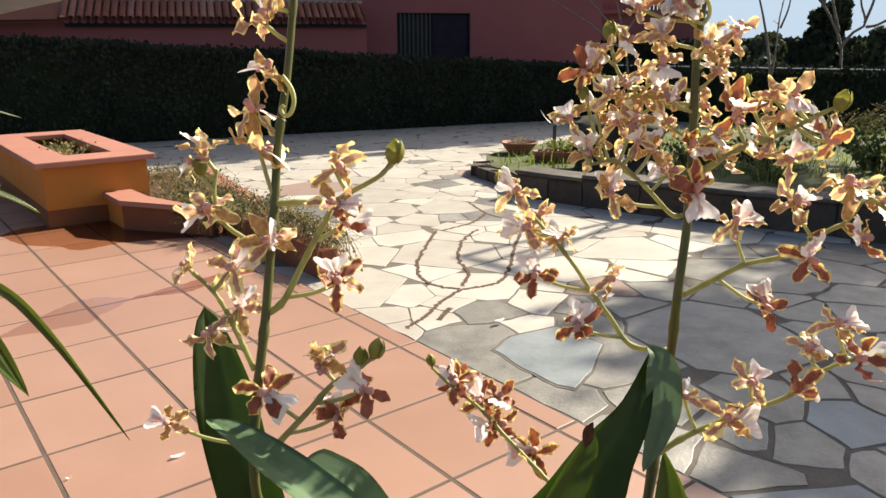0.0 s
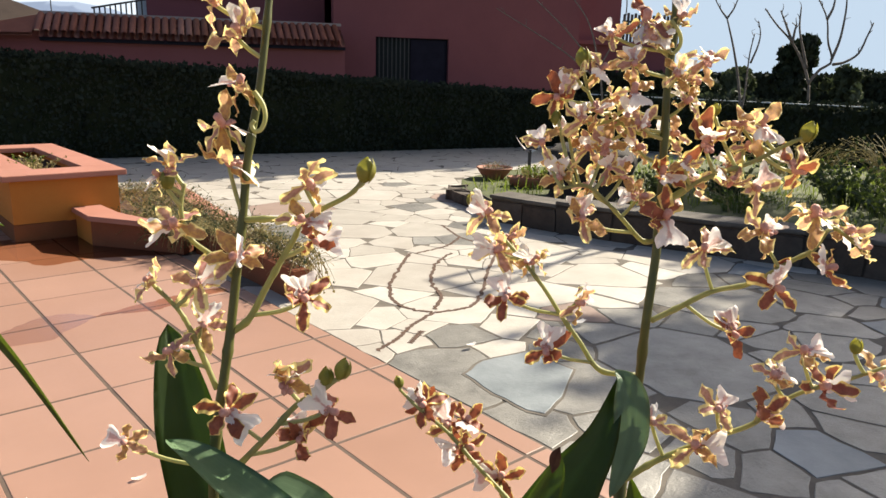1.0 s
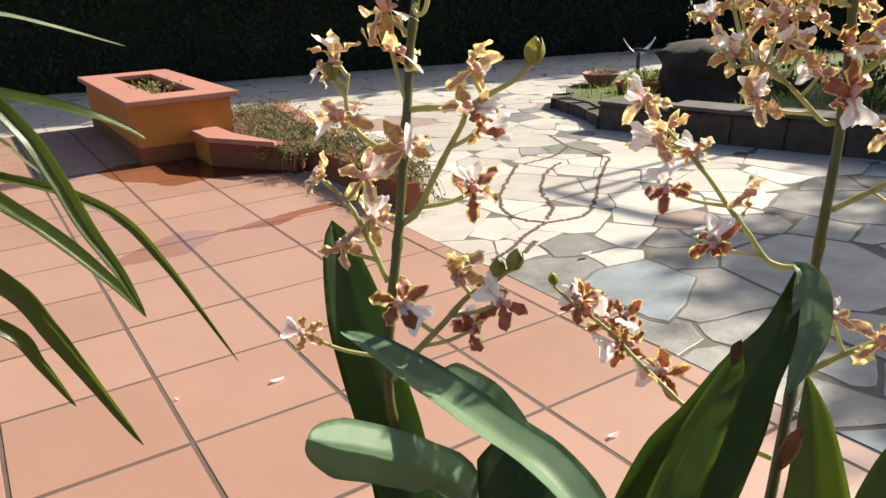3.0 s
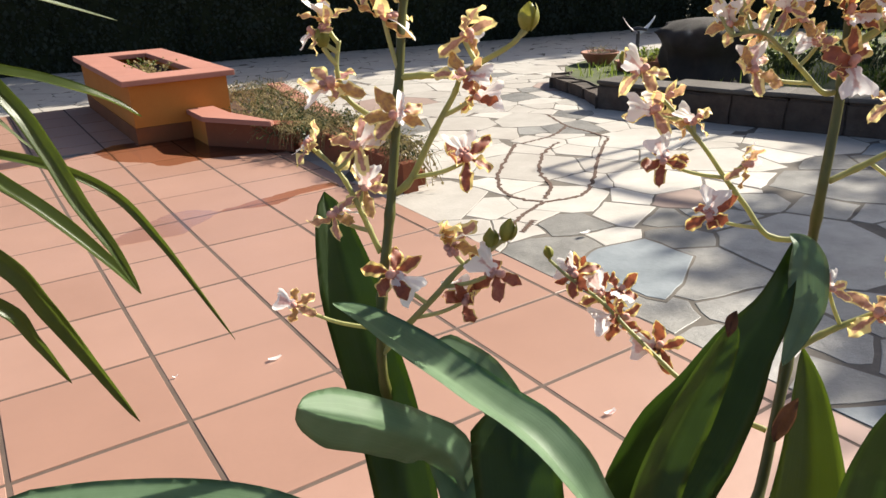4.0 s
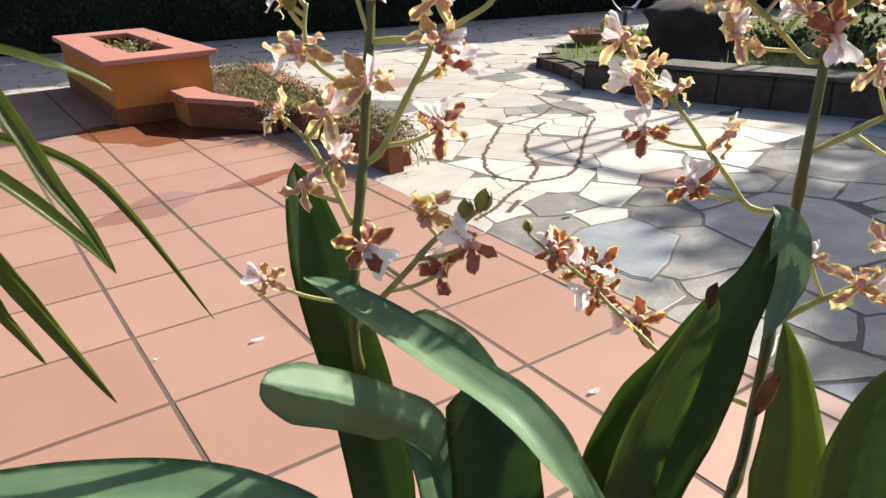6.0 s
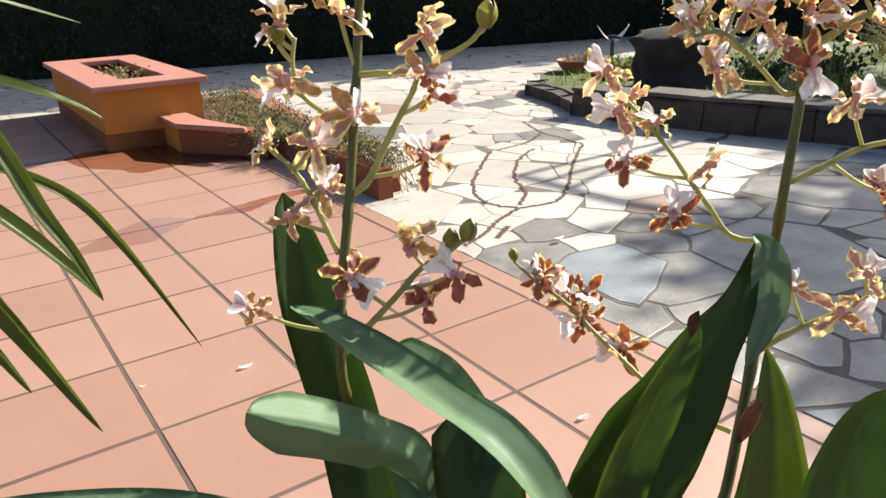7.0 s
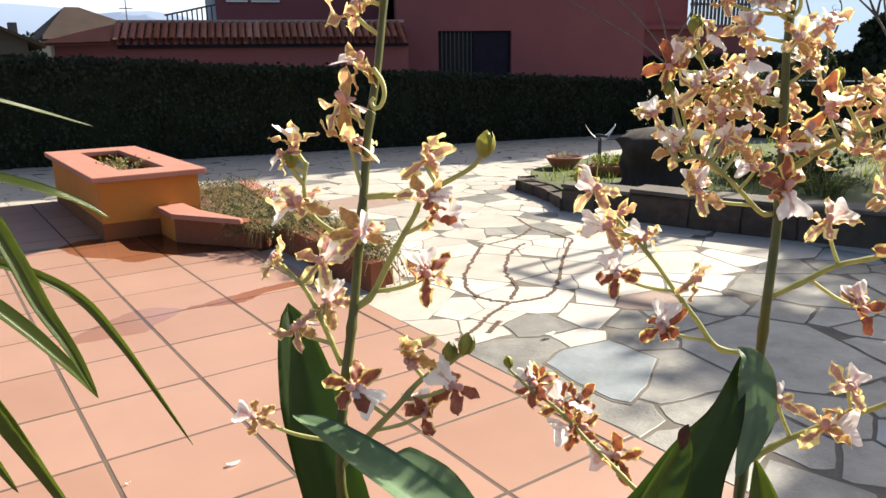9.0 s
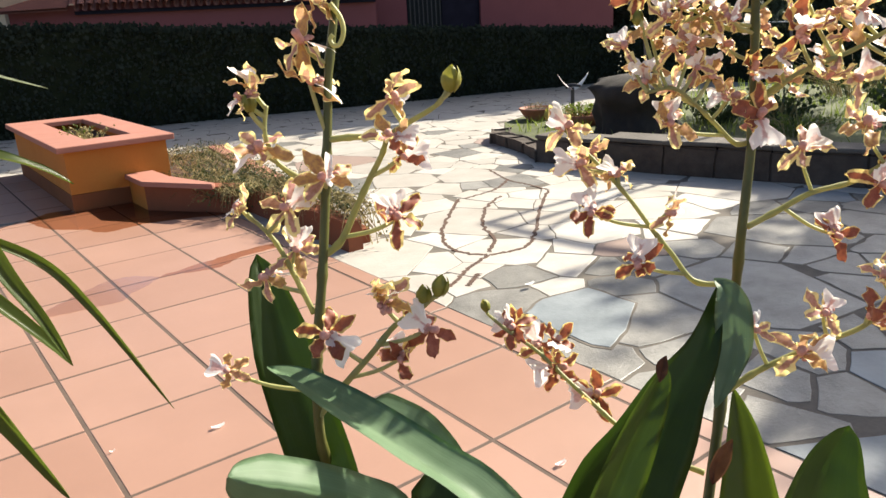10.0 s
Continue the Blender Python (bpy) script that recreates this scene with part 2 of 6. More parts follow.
SHRUB = leafy("shrub_leaf", (0.02, 0.035, 0.010), (0.058, 0.078, 0.024), 0.5, 0.2, (0.12, 0.18, 0.03), 1.5)
HAZYSHRUB = leafy("dull_shrub_leaf", (0.032, 0.046, 0.026), (0.065, 0.085, 0.046), 0.7, 0.15, (0.10, 0.13, 0.05), 1.5)
CONIFER = leafy("dark_conifer", (0.008, 0.016, 0.008), (0.02, 0.035, 0.014), 0.7, 0.08, (0.03, 0.05, 0.01), 1.5)
# one orchid leaf in lit and shaded tones, the light put into the colour
PALELEAF = leafy("lit_leaf_fold", (0.15, 0.24, 0.14), (0.22, 0.31, 0.20), 0.5, 0.12, (0.3, 0.4, 0.15), 22, 34.0)
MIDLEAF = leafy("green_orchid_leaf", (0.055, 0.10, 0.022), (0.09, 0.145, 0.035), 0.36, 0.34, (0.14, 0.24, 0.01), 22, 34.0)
LITLEAF = leafy("lit_orchid_leaf", (0.13, 0.225, 0.112), (0.205, 0.315, 0.18), 0.55, 0.08, (0.12, 0.28, 0.03), 22, 34.0, spec=0.5)
op = LITLEAF.node_tree.nodes["Principled BSDF"]
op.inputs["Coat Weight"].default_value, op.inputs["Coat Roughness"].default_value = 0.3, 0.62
SHADELEAF = leafy("shaded_orchid_leaf", (0.024, 0.052, 0.012), (0.044, 0.080, 0.021), 0.45, 0.22, (0.10, 0.22, 0.01), 22, 34.0)
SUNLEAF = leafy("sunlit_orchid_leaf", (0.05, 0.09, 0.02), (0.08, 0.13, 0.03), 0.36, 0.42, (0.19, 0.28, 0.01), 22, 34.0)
STRAPLEAF = leafy("strap_leaf", (0.05, 0.078, 0.022), (0.09, 0.13, 0.036), 0.36, 0.34, (0.26, 0.36, 0.025), 20, 20.0)
# strap leaf with the sun's sheen put into a pale base colour
SHEENLEAF = leafy("sheen_strap_leaf", (0.34, 0.39, 0.27), (0.46, 0.50, 0.38), 0.35, 0.2, (0.4, 0.5, 0.2), 20, 20.0)
BRANCH = leafy("branch_stalk", (0.30, 0.31, 0.12), (0.42, 0.41, 0.18), 0.5, 0.4, (0.6, 0.58, 0.2), 60)
STALK = leafy("flower_stalk", (0.072, 0.078, 0.016), (0.115, 0.118, 0.026), 0.45, 0.12, (0.3, 0.35, 0.05), 60)
PALESTALK = leafy("pale_flower_stalk", (0.44, 0.45, 0.18), (0.58, 0.56, 0.26), 0.5, 0.35, (0.6, 0.6, 0.2), 60)
DRYLEAF = leafy("withered_leaf", (0.10, 0.045, 0.03), (0.20, 0.10, 0.06), 0.7, 0.2, (0.3, 0.15, 0.05), 90)
BUD = leafy("flower_bud", (0.16, 0.19, 0.03), (0.32, 0.30, 0.06), 0.5, 0.35, (0.5, 0.45, 0.05), 120)
# a thin film of water: gloss, plus a mauve tint for the reflected sky
PUDDLE, pn, pl, pp = shader("wet_film", 0.05)
film_clear, film_gloss = pn.new("ShaderNodeBsdfTransparent"), pn.new("ShaderNodeBsdfGlossy")
film_mix, film_fresnel = pn.new("ShaderNodeMixShader"), pn.new("ShaderNodeFresnel")
film_clear.inputs[0].default_value = (0.88, 0.85, 0.95, 1)
film_gloss.inputs["Roughness"].default_value = 0.10
film_fresnel.inputs["IOR"].default_value = 1.40
pl.new(film_fresnel.outputs[0], film_mix.inputs[0])
pl.new(film_clear.outputs[0], film_mix.inputs[1])
pl.new(film_gloss.outputs[0], film_mix.inputs[2])
pl.new(film_mix.outputs[0], pn["Material Output"].inputs[0])
WATER = PUDDLE.copy()
WATER.name = "standing_water"
WATER.node_tree.nodes[film_clear.name].inputs[0].default_value = (0.40, 0.33, 0.36, 1)
WATER.node_tree.nodes[film_gloss.name].inputs["Roughness"].default_value = 0.30
WATER.node_tree.nodes[film_fresnel.name].inputs["IOR"].default_value = 1.95
WETTILE = PUDDLE.copy()
WETTILE.name = "soaked_film"
WETTILE.node_tree.nodes[film_clear.name].inputs[0].default_value = (0.74, 0.52, 0.40, 1)  # soaked tile is darker
GLASS, gn, gl, gp = shader("window_glass", 0.05)
gp.inputs["Roughness"].default_value, gp.inputs["Specular IOR Level"].default_value = 0.25, 0.2
gp.inputs["Base Color"].default_value = (0.02, 0.025, 0.03, 1)


# ---- ground, terrace and courtyard ----
PITCH, JOINT = 0.33, 0.010  # terrace tiles
EDGE_X, EDGE_Y = 1.062, 4.63  # outer edges of the terrace
PAVE_Z = -0.012

bm = bmesh.new()
bmesh.ops.create_circle(bm, cap_ends=True, radius=1500, segments=96, matrix=Matrix.Translation((0, 0, -0.06)))
tagged(part("ground", bm, EARTH), "bare earth and rough grass round the courtyard", "ground", kind="structure")

floor = tagged(part("floor", box((-4.2, -3.6, -0.058), (EDGE_X - 0.004, EDGE_Y - 0.004, -0.0013)), GROUT), "terrace of square terracotta tiles with grey grout", "terrace", kind="structure")

bm = bmesh.new()
prism(bm, [(EDGE_X + 0.002, -4.0), (9.5, -4.0), (9.5, 4.6), (8.0, 5.2), (-4.5, 8.2), (-4.5, EDGE_Y + 0.002), (EDGE_X + 0.002, EDGE_Y + 0.002)], -0.056, PAVE_Z - 0.001)
pavement = tagged(part("pavement", bm, MORTAR), "courtyard of irregular grey flagstones with dark mortar joints", "paving", kind="structure")


# ---- hedge behind the courtyard ----
def clumps(bm, centres, size, rng, per=1, flat=0.45):
    """Leaves: small folded blades at random turns."""
    for c in centres:
        for _ in range(per):
            s = size * rng.uniform(0.6, 1.3)
            q = Euler((rng.uniform(0, 6.3), rng.uniform(0, 6.3), rng.uniform(0, 6.3))).to_matrix()
            pts = [q @ Vector(v) * s for v in ((-0.5, 0, 0), (0, flat, 0.12), (0.62, 0, 0), (0, -flat, 0.12))]
            v = [bm.verts.new(c + p) for p in pts]
            bm.faces.new((v[0], v[3], v[2]))
            bm.faces.new((v[0], v[2], v[1]))


def hedge(name, a, b, depth, h0, h1, count, size, label, seed):
    """A clipped hedge from a to b along its front foot; h0 and h1 its heights at both ends."""
    rng = random.Random(seed)
    thing = empty(name, (a[0], a[1], -0.06))
    u = Vector((b[0] - a[0], b[1] - a[1], 0))
    length = u.length
    u.normalize()
    n = Vector((-u.y, u.x, 0)) if (-u.y * 0 + u.x) > 0 else Vector((u.y, -u.x, 0))
    top = lambda s: h0 + (h1 - h0) * s / length + 0.02 * noise.noise((s * 1.7, 3.1 * seed, 0))
    bm = bmesh.new()
    k = max(4, int(length / 0.5))
    rows = []
    for i in range(k + 1):
        s = length * i / k
        o = Vector((a[0], a[1], 0)) + u * s
        w = 0.03 * noise.noise((s * 2.3, seed, 5))
        rows.append([bm.verts.new(o + n * d + Vector((0, 0, z))) for d, z in ((0.05 + w, -0.06), (0.03 + w, top(s) * 0.6), (0.06, top(s) - 0.05), (depth / 2, top(s) - 0.03), (depth - 0.06, top(s) - 0.06), (depth - 0.04, -0.06))])
    for r, q in zip(rows, rows[1:]):
        for j in range(5):
            bm.faces.new((r[j], q[j], q[j + 1], r[j + 1]))
    bm.faces.new(rows[0])
    bm.faces.new(rows[-1][::-1])
    bmesh.ops.recalc_face_normals(bm, faces=bm.faces)
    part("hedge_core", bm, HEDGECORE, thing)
    bm = bmesh.new()
    pts = []
    for _ in range(count):
        s = rng.uniform(-0.03, length + 0.03)
        o = Vector((a[0], a[1], 0)) + u * s
        if rng.random() < 0.68:
            z = rng.uniform(-0.03, top(s))
            pts.append(o + n * (0.03 * noise.noise((s * 2.3, seed, 5)) + rng.gauss(0.03, 0.03)) + Vector((0, 0, z)))
        else:
            pts.append(o + n * rng.uniform(0, depth) + Vector((0, 0, top(s) + rng.gauss(-0.015, 0.022))))
    clumps(bm, pts, size, rng)
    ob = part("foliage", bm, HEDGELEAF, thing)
    ob["kind"] = "stuff"
    return tagged(thing, label, "hedge")


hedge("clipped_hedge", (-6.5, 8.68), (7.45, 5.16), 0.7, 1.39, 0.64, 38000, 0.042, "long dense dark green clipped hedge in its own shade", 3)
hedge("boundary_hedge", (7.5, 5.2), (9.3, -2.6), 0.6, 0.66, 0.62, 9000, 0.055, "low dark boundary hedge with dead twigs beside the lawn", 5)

# light rail along the top of the boundary hedge
rail = tagged(part("top_rail", tube([(7.55, 5.1, 0.66), (8.1, 3.0, 0.645), (8.7, 0.4, 0.63), (9.3, -2.4, 0.62)], 0.007, 0.007, 40, 8), WHITEPAINT), "pale weathered rail along the top of the hedge", "rail")

# ---- red house behind the hedge ----
HN, HU = Vector((0.375, 0.927)), Vector((0.927, -0.375))
HO = Vector((-0.24, -1.04)) + HN * 24.0  # the facade's plane


def house_box(name, a, b, c, mat, parent, label=""):
    return part(name, frame_box(bmesh.new(), HO, HU, HN, a, b, c), mat, parent, label)


house = empty("house", (HO.x, HO.y, -0.06))
tagged(house, "dark red rendered two-storey house in shade behind the hedge", "house")
# facade of the main block, with the opening of the barred window left free
WA, WB, WZ0, WZ1 = 5.70, 8.20, 0.45, 1.97
house_box("wall", (4.33, WA), (0, 0.35), (-0.06, 6.2), HOUSE, house)
house_box("wall", (WB, 13.05), (0, 0.35), (-0.06, 6.2), HOUSE, house)
house_box("wall", (WA, WB), (0, 0.35), (-0.06, WZ0), HOUSE, house)
house_box("wall", (WA, WB), (0, 0.35), (WZ1, 6.2), HOUSE, house)
house_box("side_wall", (12.7, 13.04), (0.352, 9), (-0.06, 6.2), HOUSE, house)
house_box("side_wall", (-1.24, -0.9), (2.0, 9), (-0.06, 6.2), HOUSE, house)
house_box("corner_wall", (-1.56, -1.242), (1.75, 2.2), (-0.06, 6.2), PALEWALL, house, "pale blue-grey painted corner strip")
# upper storey over the annex stands back, with two windows
UZ0, UZ1 = 3.02, 4.3
for a, b in ((-1.24, -0.86), (-0.27, -0.08), (0.74, 4.328)):
    house_box("wall", (a, b), (1.65, 1.998), (2.0, 6.2), HOUSE, house)
for a, b in ((-0.86, -0.27), (-0.08, 0.74)):
    house_box("wall", (a, b), (1.65, 1.998), (2.0, UZ0), HOUSE, house)
    house_box("wall", (a, b), (1.65, 1.998), (UZ1, 6.2), HOUSE, house)
house_box("wall", (-1.24, 13.04), (8.6, 9.0), (-0.06, 6.2), HOUSE, house)
bm = frame_box(bmesh.new(), HO, HU, HN, (-1.5, 13.2), (-0.5, 9.4), (6.2, 6.4))
part("roof", bm, ROOFTILE, house, "flat-looking clay tile roof")


def window(a, b, d, z0, z1, bars, parent):
    """A window in the facade's plan: dark glass in a frame, an iron grille over part of it."""
    w = house_box("window", (a, b), (d + 0.2, d + 0.23), (z0, z1), GLASS, parent, "dark window in shade")
    for lo, hi in (((a, z0), (a + 0.07, z1)), ((b - 0.07, z0), (b, z1)), ((a + 0.07, z1 - 0.07), (b - 0.07, z1)), ((a + 0.07, z0), (b - 0.07, z0 + 0.07)), (((a + b) / 2 - 0.04, z0 + 0.07), ((a + b) / 2 + 0.04, z1 - 0.07))):
        house_box("window_frame", (lo[0], hi[0]), (d + 0.14, d + 0.198), (lo[1], hi[1]), SHUTTER, w)
    for k in range(bars):
        x = a + 0.12 + (b - a) * 0.40 * k / max(1, bars - 1)
        house_box("bar", (x, x + 0.03), (d + 0.05, d + 0.08), (z0, z1), DARKMETAL, w)
    return w


window(WA, WB, 0.0, WZ0, WZ1, 8, house)
house_box("shutter", (WA + 1.2, WB - 0.08), (0.09, 0.13), (WZ0 + 0.02, WZ1 - 0.06), SHUTTER, house, "closed dark shutter")
for a, b in ((-0.86, -0.27), (-0.08, 0.74)):
    window(a, b, 1.65, UZ0, UZ1, 0, house)
    house_box("window_sill", (a - 0.04, b + 0.04), (1.55, 1.648), (UZ0 - 0.06, UZ0 - 0.002), WHITEPAINT, house, "white window sill")

# recessed balcony on the house's far side: slab, recess wall and railing
house_box("recess_wall", (13.052, 15.6), (1.5, 1.8), (-0.06, 6.2), HOUSE, house)
house_box("balcony_slab", (13.052, 18.2), (1.2, 1.49), (2.05, 2.2), HOUSE, house, "dark red balcony slab")
house_box("balcony_wall", (15.602, 18.2), (1.5, 4.3), (-0.06, 2.2), HOUSE, house)
for k in range(16):
    x = 15.62 + k * 0.16
    house_box("baluster", (x, x + 0.085), (1.28, 1.34), (2.202, 3.2 + 0.05 * (k % 2)), DARKMETAL, house)
house_box("handrail", (15.6, 18.2), (1.26, 1.36), (2.9, 2.97), DARKMETAL, house)

# low annex with a curved-tile roof
annex = empty("annex", (HO.x + HU.x * -2, HO.y + HU.y * -2, -0.06))
tagged(annex, "low red annex with a scalloped clay tile roof", "house")
house_box("wall", (-5.3, 4.32), (-1.9, -1.6), (-0.06, 1.70), HOUSE, annex)
house_box("wall", (-5.3, -5.0), (-1.598, 1.4), (-0.06, 1.60), HOUSE, annex)
house_box("terrace_deck", (-3.7, 4.32), (-1.32, 1.60), (1.95, 2.16), HOUSE, annex)
house_box("eaves_board", (-3.7, 4.32), (-1.62, -1.342), (1.703, 1.93), HOUSE, annex)
house_box("parapet", (-3.76, 4.32), (-1.34, -1.12), (2.162, 2.24), FASCIA, annex, "grey capped roof edge")
for k in range(39):
    x = -3.72 + k * 0.206
    for rad, off, dz in ((0.085, 0.0, 0.0), (0.07, 0.103, -0.055)):
        bm = bmesh.new()
        rows = []
        for t in range(3):
            s = t / 2
            c = HO + HU * (x + off) + HN * (-2.2 + 0.85 * s)
            z = 1.66 + 0.48 * s + dz
            sgn = 1 if dz == 0 else -1
            rows.append([bm.verts.new((c.x + HU.x * rad * math.cos(a), c.y + HU.y * rad * math.cos(a), z + sgn * rad * math.sin(a) * 0.9)) for a in [math.pi * j / 6 for j in range(7)]])
        for r, q in zip(rows, rows[1:]):
            for j in range(6):
                bm.faces.new((r[j], r[j + 1], q[j + 1], q[j]))
        part("roof_tile", bm, ROOFTILE, annex, "", True)
# hipped end of the annex roof
hip = bmesh.new()
corners = [hip.verts.new((HO.x + HU.x * a + HN.x * d, HO.y + HU.y * a + HN.y * d, z)) for a, d, z in ((-3.84, -2.22, 1.64), (-3.74, -1.34, 2.15), (-4.7, -1.75, 1.90), (-5.7, -2.2, 1.60))]
hip.faces.new(corners[::-1])
hip.faces.new([hip.verts.new(v.co - Vector((0, 0, 0.07))) for v in corners])
part("hip_roof", hip, ROOFTILE, annex)
house_box("roof_deck", (-3.7, 4.31), (-2.05, -1.36), (1.45, 1.54), SHUTTER, annex)
# roof terrace railing
for k in range(10):
    x = -2.45 + k * 0.135
    house_box("baluster", (x, x + 0.04), (-1.25, -1.21), (2.242, 2.36 + 0.028 * k), DARKMETAL, annex)
bm = bmesh.new()
tube_into(bm, [Vector((HO.x + HU.x * s + HN.x * -1.23, HO.y + HU.y * s + HN.y * -1.23, z)) for s, z in ((-2.5, 2.37), (-1.1, 2.66))], [0.025, 0.025], 6)
part("handrail", bm, DARKMETAL, annex)

# neighbour's hipped roof and hazy distance
hut = empty("neighbour_house", (1.5, 33.0, -0.06))
tagged(hut, "distant house with a hipped brown clay roof", "house")
part("wall", box((4.6, 32.0, -0.06), (8.9, 37.0, 2.1)), worn("beige_render", (0.42, 0.33, 0.24), (0.5, 0.4, 0.3), 0.5, 0.9), hut)
bm = bmesh.new()
base = [bm.verts.new(p) for p in ((4.2, 31.5, 2.1), (9.3, 31.5, 2.1), (9.3, 37.5, 2.1), (4.2, 37.5, 2.1))]
top = [bm.verts.new(p) for p in ((5.45, 33.1, 3.42), (6.0, 33.1, 3.42))]
for f in ((base[0], base[1], top[1], top[0]), (base[1], base[2], top[1]), (base[2], base[3], top[0], top[1]), (base[3], base[0], top[0]), base[::-1]):
    bm.faces.new(f)
part("roof", bm, HUTROOF, hut)

# grey gabled house with a stub of a chimney, nearer than the hipped one
cottage = empty("gabled_house", (0.3, 20.5, -0.06))
part("wall", prism(bmesh.new(), [(-1.7, 19.2), (2.25, 19.2), (2.25, 22.0), (-1.7, 22.0)], -0.06, 1.60), worn("grey_beige_render", (0.05, 0.042, 0.036), (0.085, 0.07, 0.06), 0.6, 0.9), cottage)
for sg in (1, -1):
    bm = bmesh.new()
    for y in (19.0, 22.2):
        for x, z in ((0.3, 2.58), (0.3, 2.50), (0.3 + sg * 2.3, 1.42), (0.3 + sg * 2.3, 1.50)):
            bm.verts.new((x, y, z))
    bm.verts.ensure_lookup_table()
    for f in ((0, 1, 2, 3), (7, 6, 5, 4), (0, 3, 7, 4), (1, 5, 6, 2), (3, 2, 6, 7), (0, 4, 5, 1)):
        bm.faces.new([bm.verts[i] for i in f])
    bmesh.ops.recalc_face_normals(bm, faces=bm.faces)
    part("roof", bm, HUTROOF, cottage)
GABLE = worn("grey_gable_render", (0.045, 0.038, 0.032), (0.075, 0.062, 0.052), 0.6, 0.9)
for y in (19.2, 21.8):
    bm = bmesh.new()
    ends = [[bm.verts.new((x, y + d, z)) for x, z in ((-1.7, 1.602), (2.25, 1.602), (0.3, 2.49))] for d in (0.0, 0.2)]
    bm.faces.new(ends[0])
    bm.faces.new(ends[1][::-1])
    for a in range(3):
        bm.faces.new((ends[0][(a + 1) % 3], ends[0][a], ends[1][a], ends[1][(a + 1) % 3]))
    part("gable", bm, GABLE, cottage)
part("chimney", box((2.02, 20.2, 1.55), (2.20, 20.5, 2.06)), worn("sooty_chimney", (0.05, 0.05, 0.055), (0.10, 0.10, 0.105), 3, 0.9), cottage)
tagged(cottage, "low grey house with a brown gabled roof behind the hedge", "house")

bm = bmesh.new()
rows = []
for k in range(121):
    a = radians(-60 + k * 1.7)
    h = 66 + 14 * noise.noise((k * 0.23, 1.5, 0)) + 5 * noise.noise((k * 0.7, 4, 0))
    h *= 1 if k < 44 else max(0.12, 1 - (k - 44) / 16)
    rows.append([bm.verts.new((900 * math.sin(a), 900 * math.cos(a), z)) for z in (-1, h)] + [bm.verts.new((1100 * math.sin(a), 1100 * math.cos(a), -1))])
for r, q in zip(rows, rows[1:]):
    bm.faces.new((r[0], q[0], q[1], r[1]))
    bm.faces.new((r[1], q[1], q[2], r[2]))
tagged(part("backdrop", bm, HILL, smooth=True), "pale blue hills on the horizon, their haze a faint glow", "hills", kind="structure")


# glowing sheets added behind the hills in place of sky haze
for lo, hi, mat, label in ((31, 131, HAZE, "glowing pale blue-grey backdrop for the low sky"), (-65, 31, BRIGHTHAZE, "glowing white backdrop for the low sky")):
    bm = bmesh.new()
    rows = [[bm.verts.new((1150 * math.sin(radians(a)), 1150 * math.cos(radians(a)), z)) for z in (-1, 60, 330)] for a in range(lo, hi + 1, 4)]
    for r, q in zip(rows, rows[1:]):
        bm.faces.new((r[0], q[0], q[1], r[1]))
        bm.faces.new((r[1], q[1], q[2], r[2]))
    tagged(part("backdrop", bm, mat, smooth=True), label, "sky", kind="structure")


def pylon(at, h, label):
    thing = empty("utility_pole", at)
    o = Vector(at)
    part("mast", tube([o, o + Vector((0, 0, h))], 0.05, 0.025, 4, 8), DARKMETAL, thing)
    for z, w in ((0.86, 0.35), (0.7, 0.5)):
        part("crossarm", tube([o + Vector((-w, 0, h * z)), o + Vector((w, 0, h * z))], 0.025, 0.025, 2, 6), DARKMETAL, thing)
    return tagged(thing, label, "utility pole")


pylon((10.4, 44.0, -0.06), 5.0, "distant dark utility pole with crossarms")
pylon((3.1, 47.0, -0.06), 3.9, "small distant utility pole beside the roofs")

# ---- square planter box on the terrace ----
planter = empty("planter_box", (0.75, 3.8, 0))
tagged(planter, "ochre plastered planter box with a terracotta coping", "planter")
PX0, PX1, PY0, PY1, PZ = 0.495, 1.012, 3.07, 4.585, 0.312
for lo, hi in (((PX0, PY0), (PX1, PY0 + 0.1)), ((PX0, PY1 - 0.1), (PX1, PY1)), ((PX0, PY0 + 0.1), (PX0 + 0.1, PY1 - 0.1)), ((PX1 - 0.1, PY0 + 0.1), (PX1, PY1 - 0.1))):
    part("wall", box((*lo, 0.09), (*hi, PZ)), OCHRE, planter)
# darker red-brown band along the foot of the walls
for lo, hi in (((PX0 - 0.002, PY0 - 0.002), (PX1 + 0.002, PY0 + 0.1)), ((PX0 - 0.002, PY1 - 0.1), (PX1 + 0.002, PY1 + 0.002)), ((PX0 - 0.002, PY0 + 0.1), (PX0 + 0.1, PY1 - 0.1)), ((PX1 - 0.1, PY0 + 0.1), (PX1 + 0.002, PY1 - 0.1))):
    part("wall_foot", box((*lo, -0.004), (*hi, 0.088)), WALLFOOT, planter, "dark red-brown band at the foot of the wall")
RX0, RX1, RY0, RY1 = 0.457, 1.05, 3.03, 4.622
HX0, HX1, HY0, HY1 = 0.645, 0.885, 3.26, 4.40
for lo, hi in (((RX0, RY0), (RX1, HY0)), ((RX0, HY1), (RX1, RY1)), ((RX0, HY0 + 0.001), (HX0, HY1 - 0.001)), ((HX1, HY0 + 0.001), (RX1, HY1 - 0.001))):
    part("coping", box((*lo, PZ + 0.001), (*hi, PZ + 0.032), 0.005), RIM, planter, "flat terracotta coping slab")
bm = bmesh.new()
bmesh.ops.create_grid(bm, x_segments=24, y_segments=40, size=0.5, matrix=Matrix.LocRotScale(((PX0 + PX1) / 2, (PY0 + PY1) / 2, 0.272), None, (PX1 - PX0 - 0.2, PY1 - PY0 - 0.2, 1)))
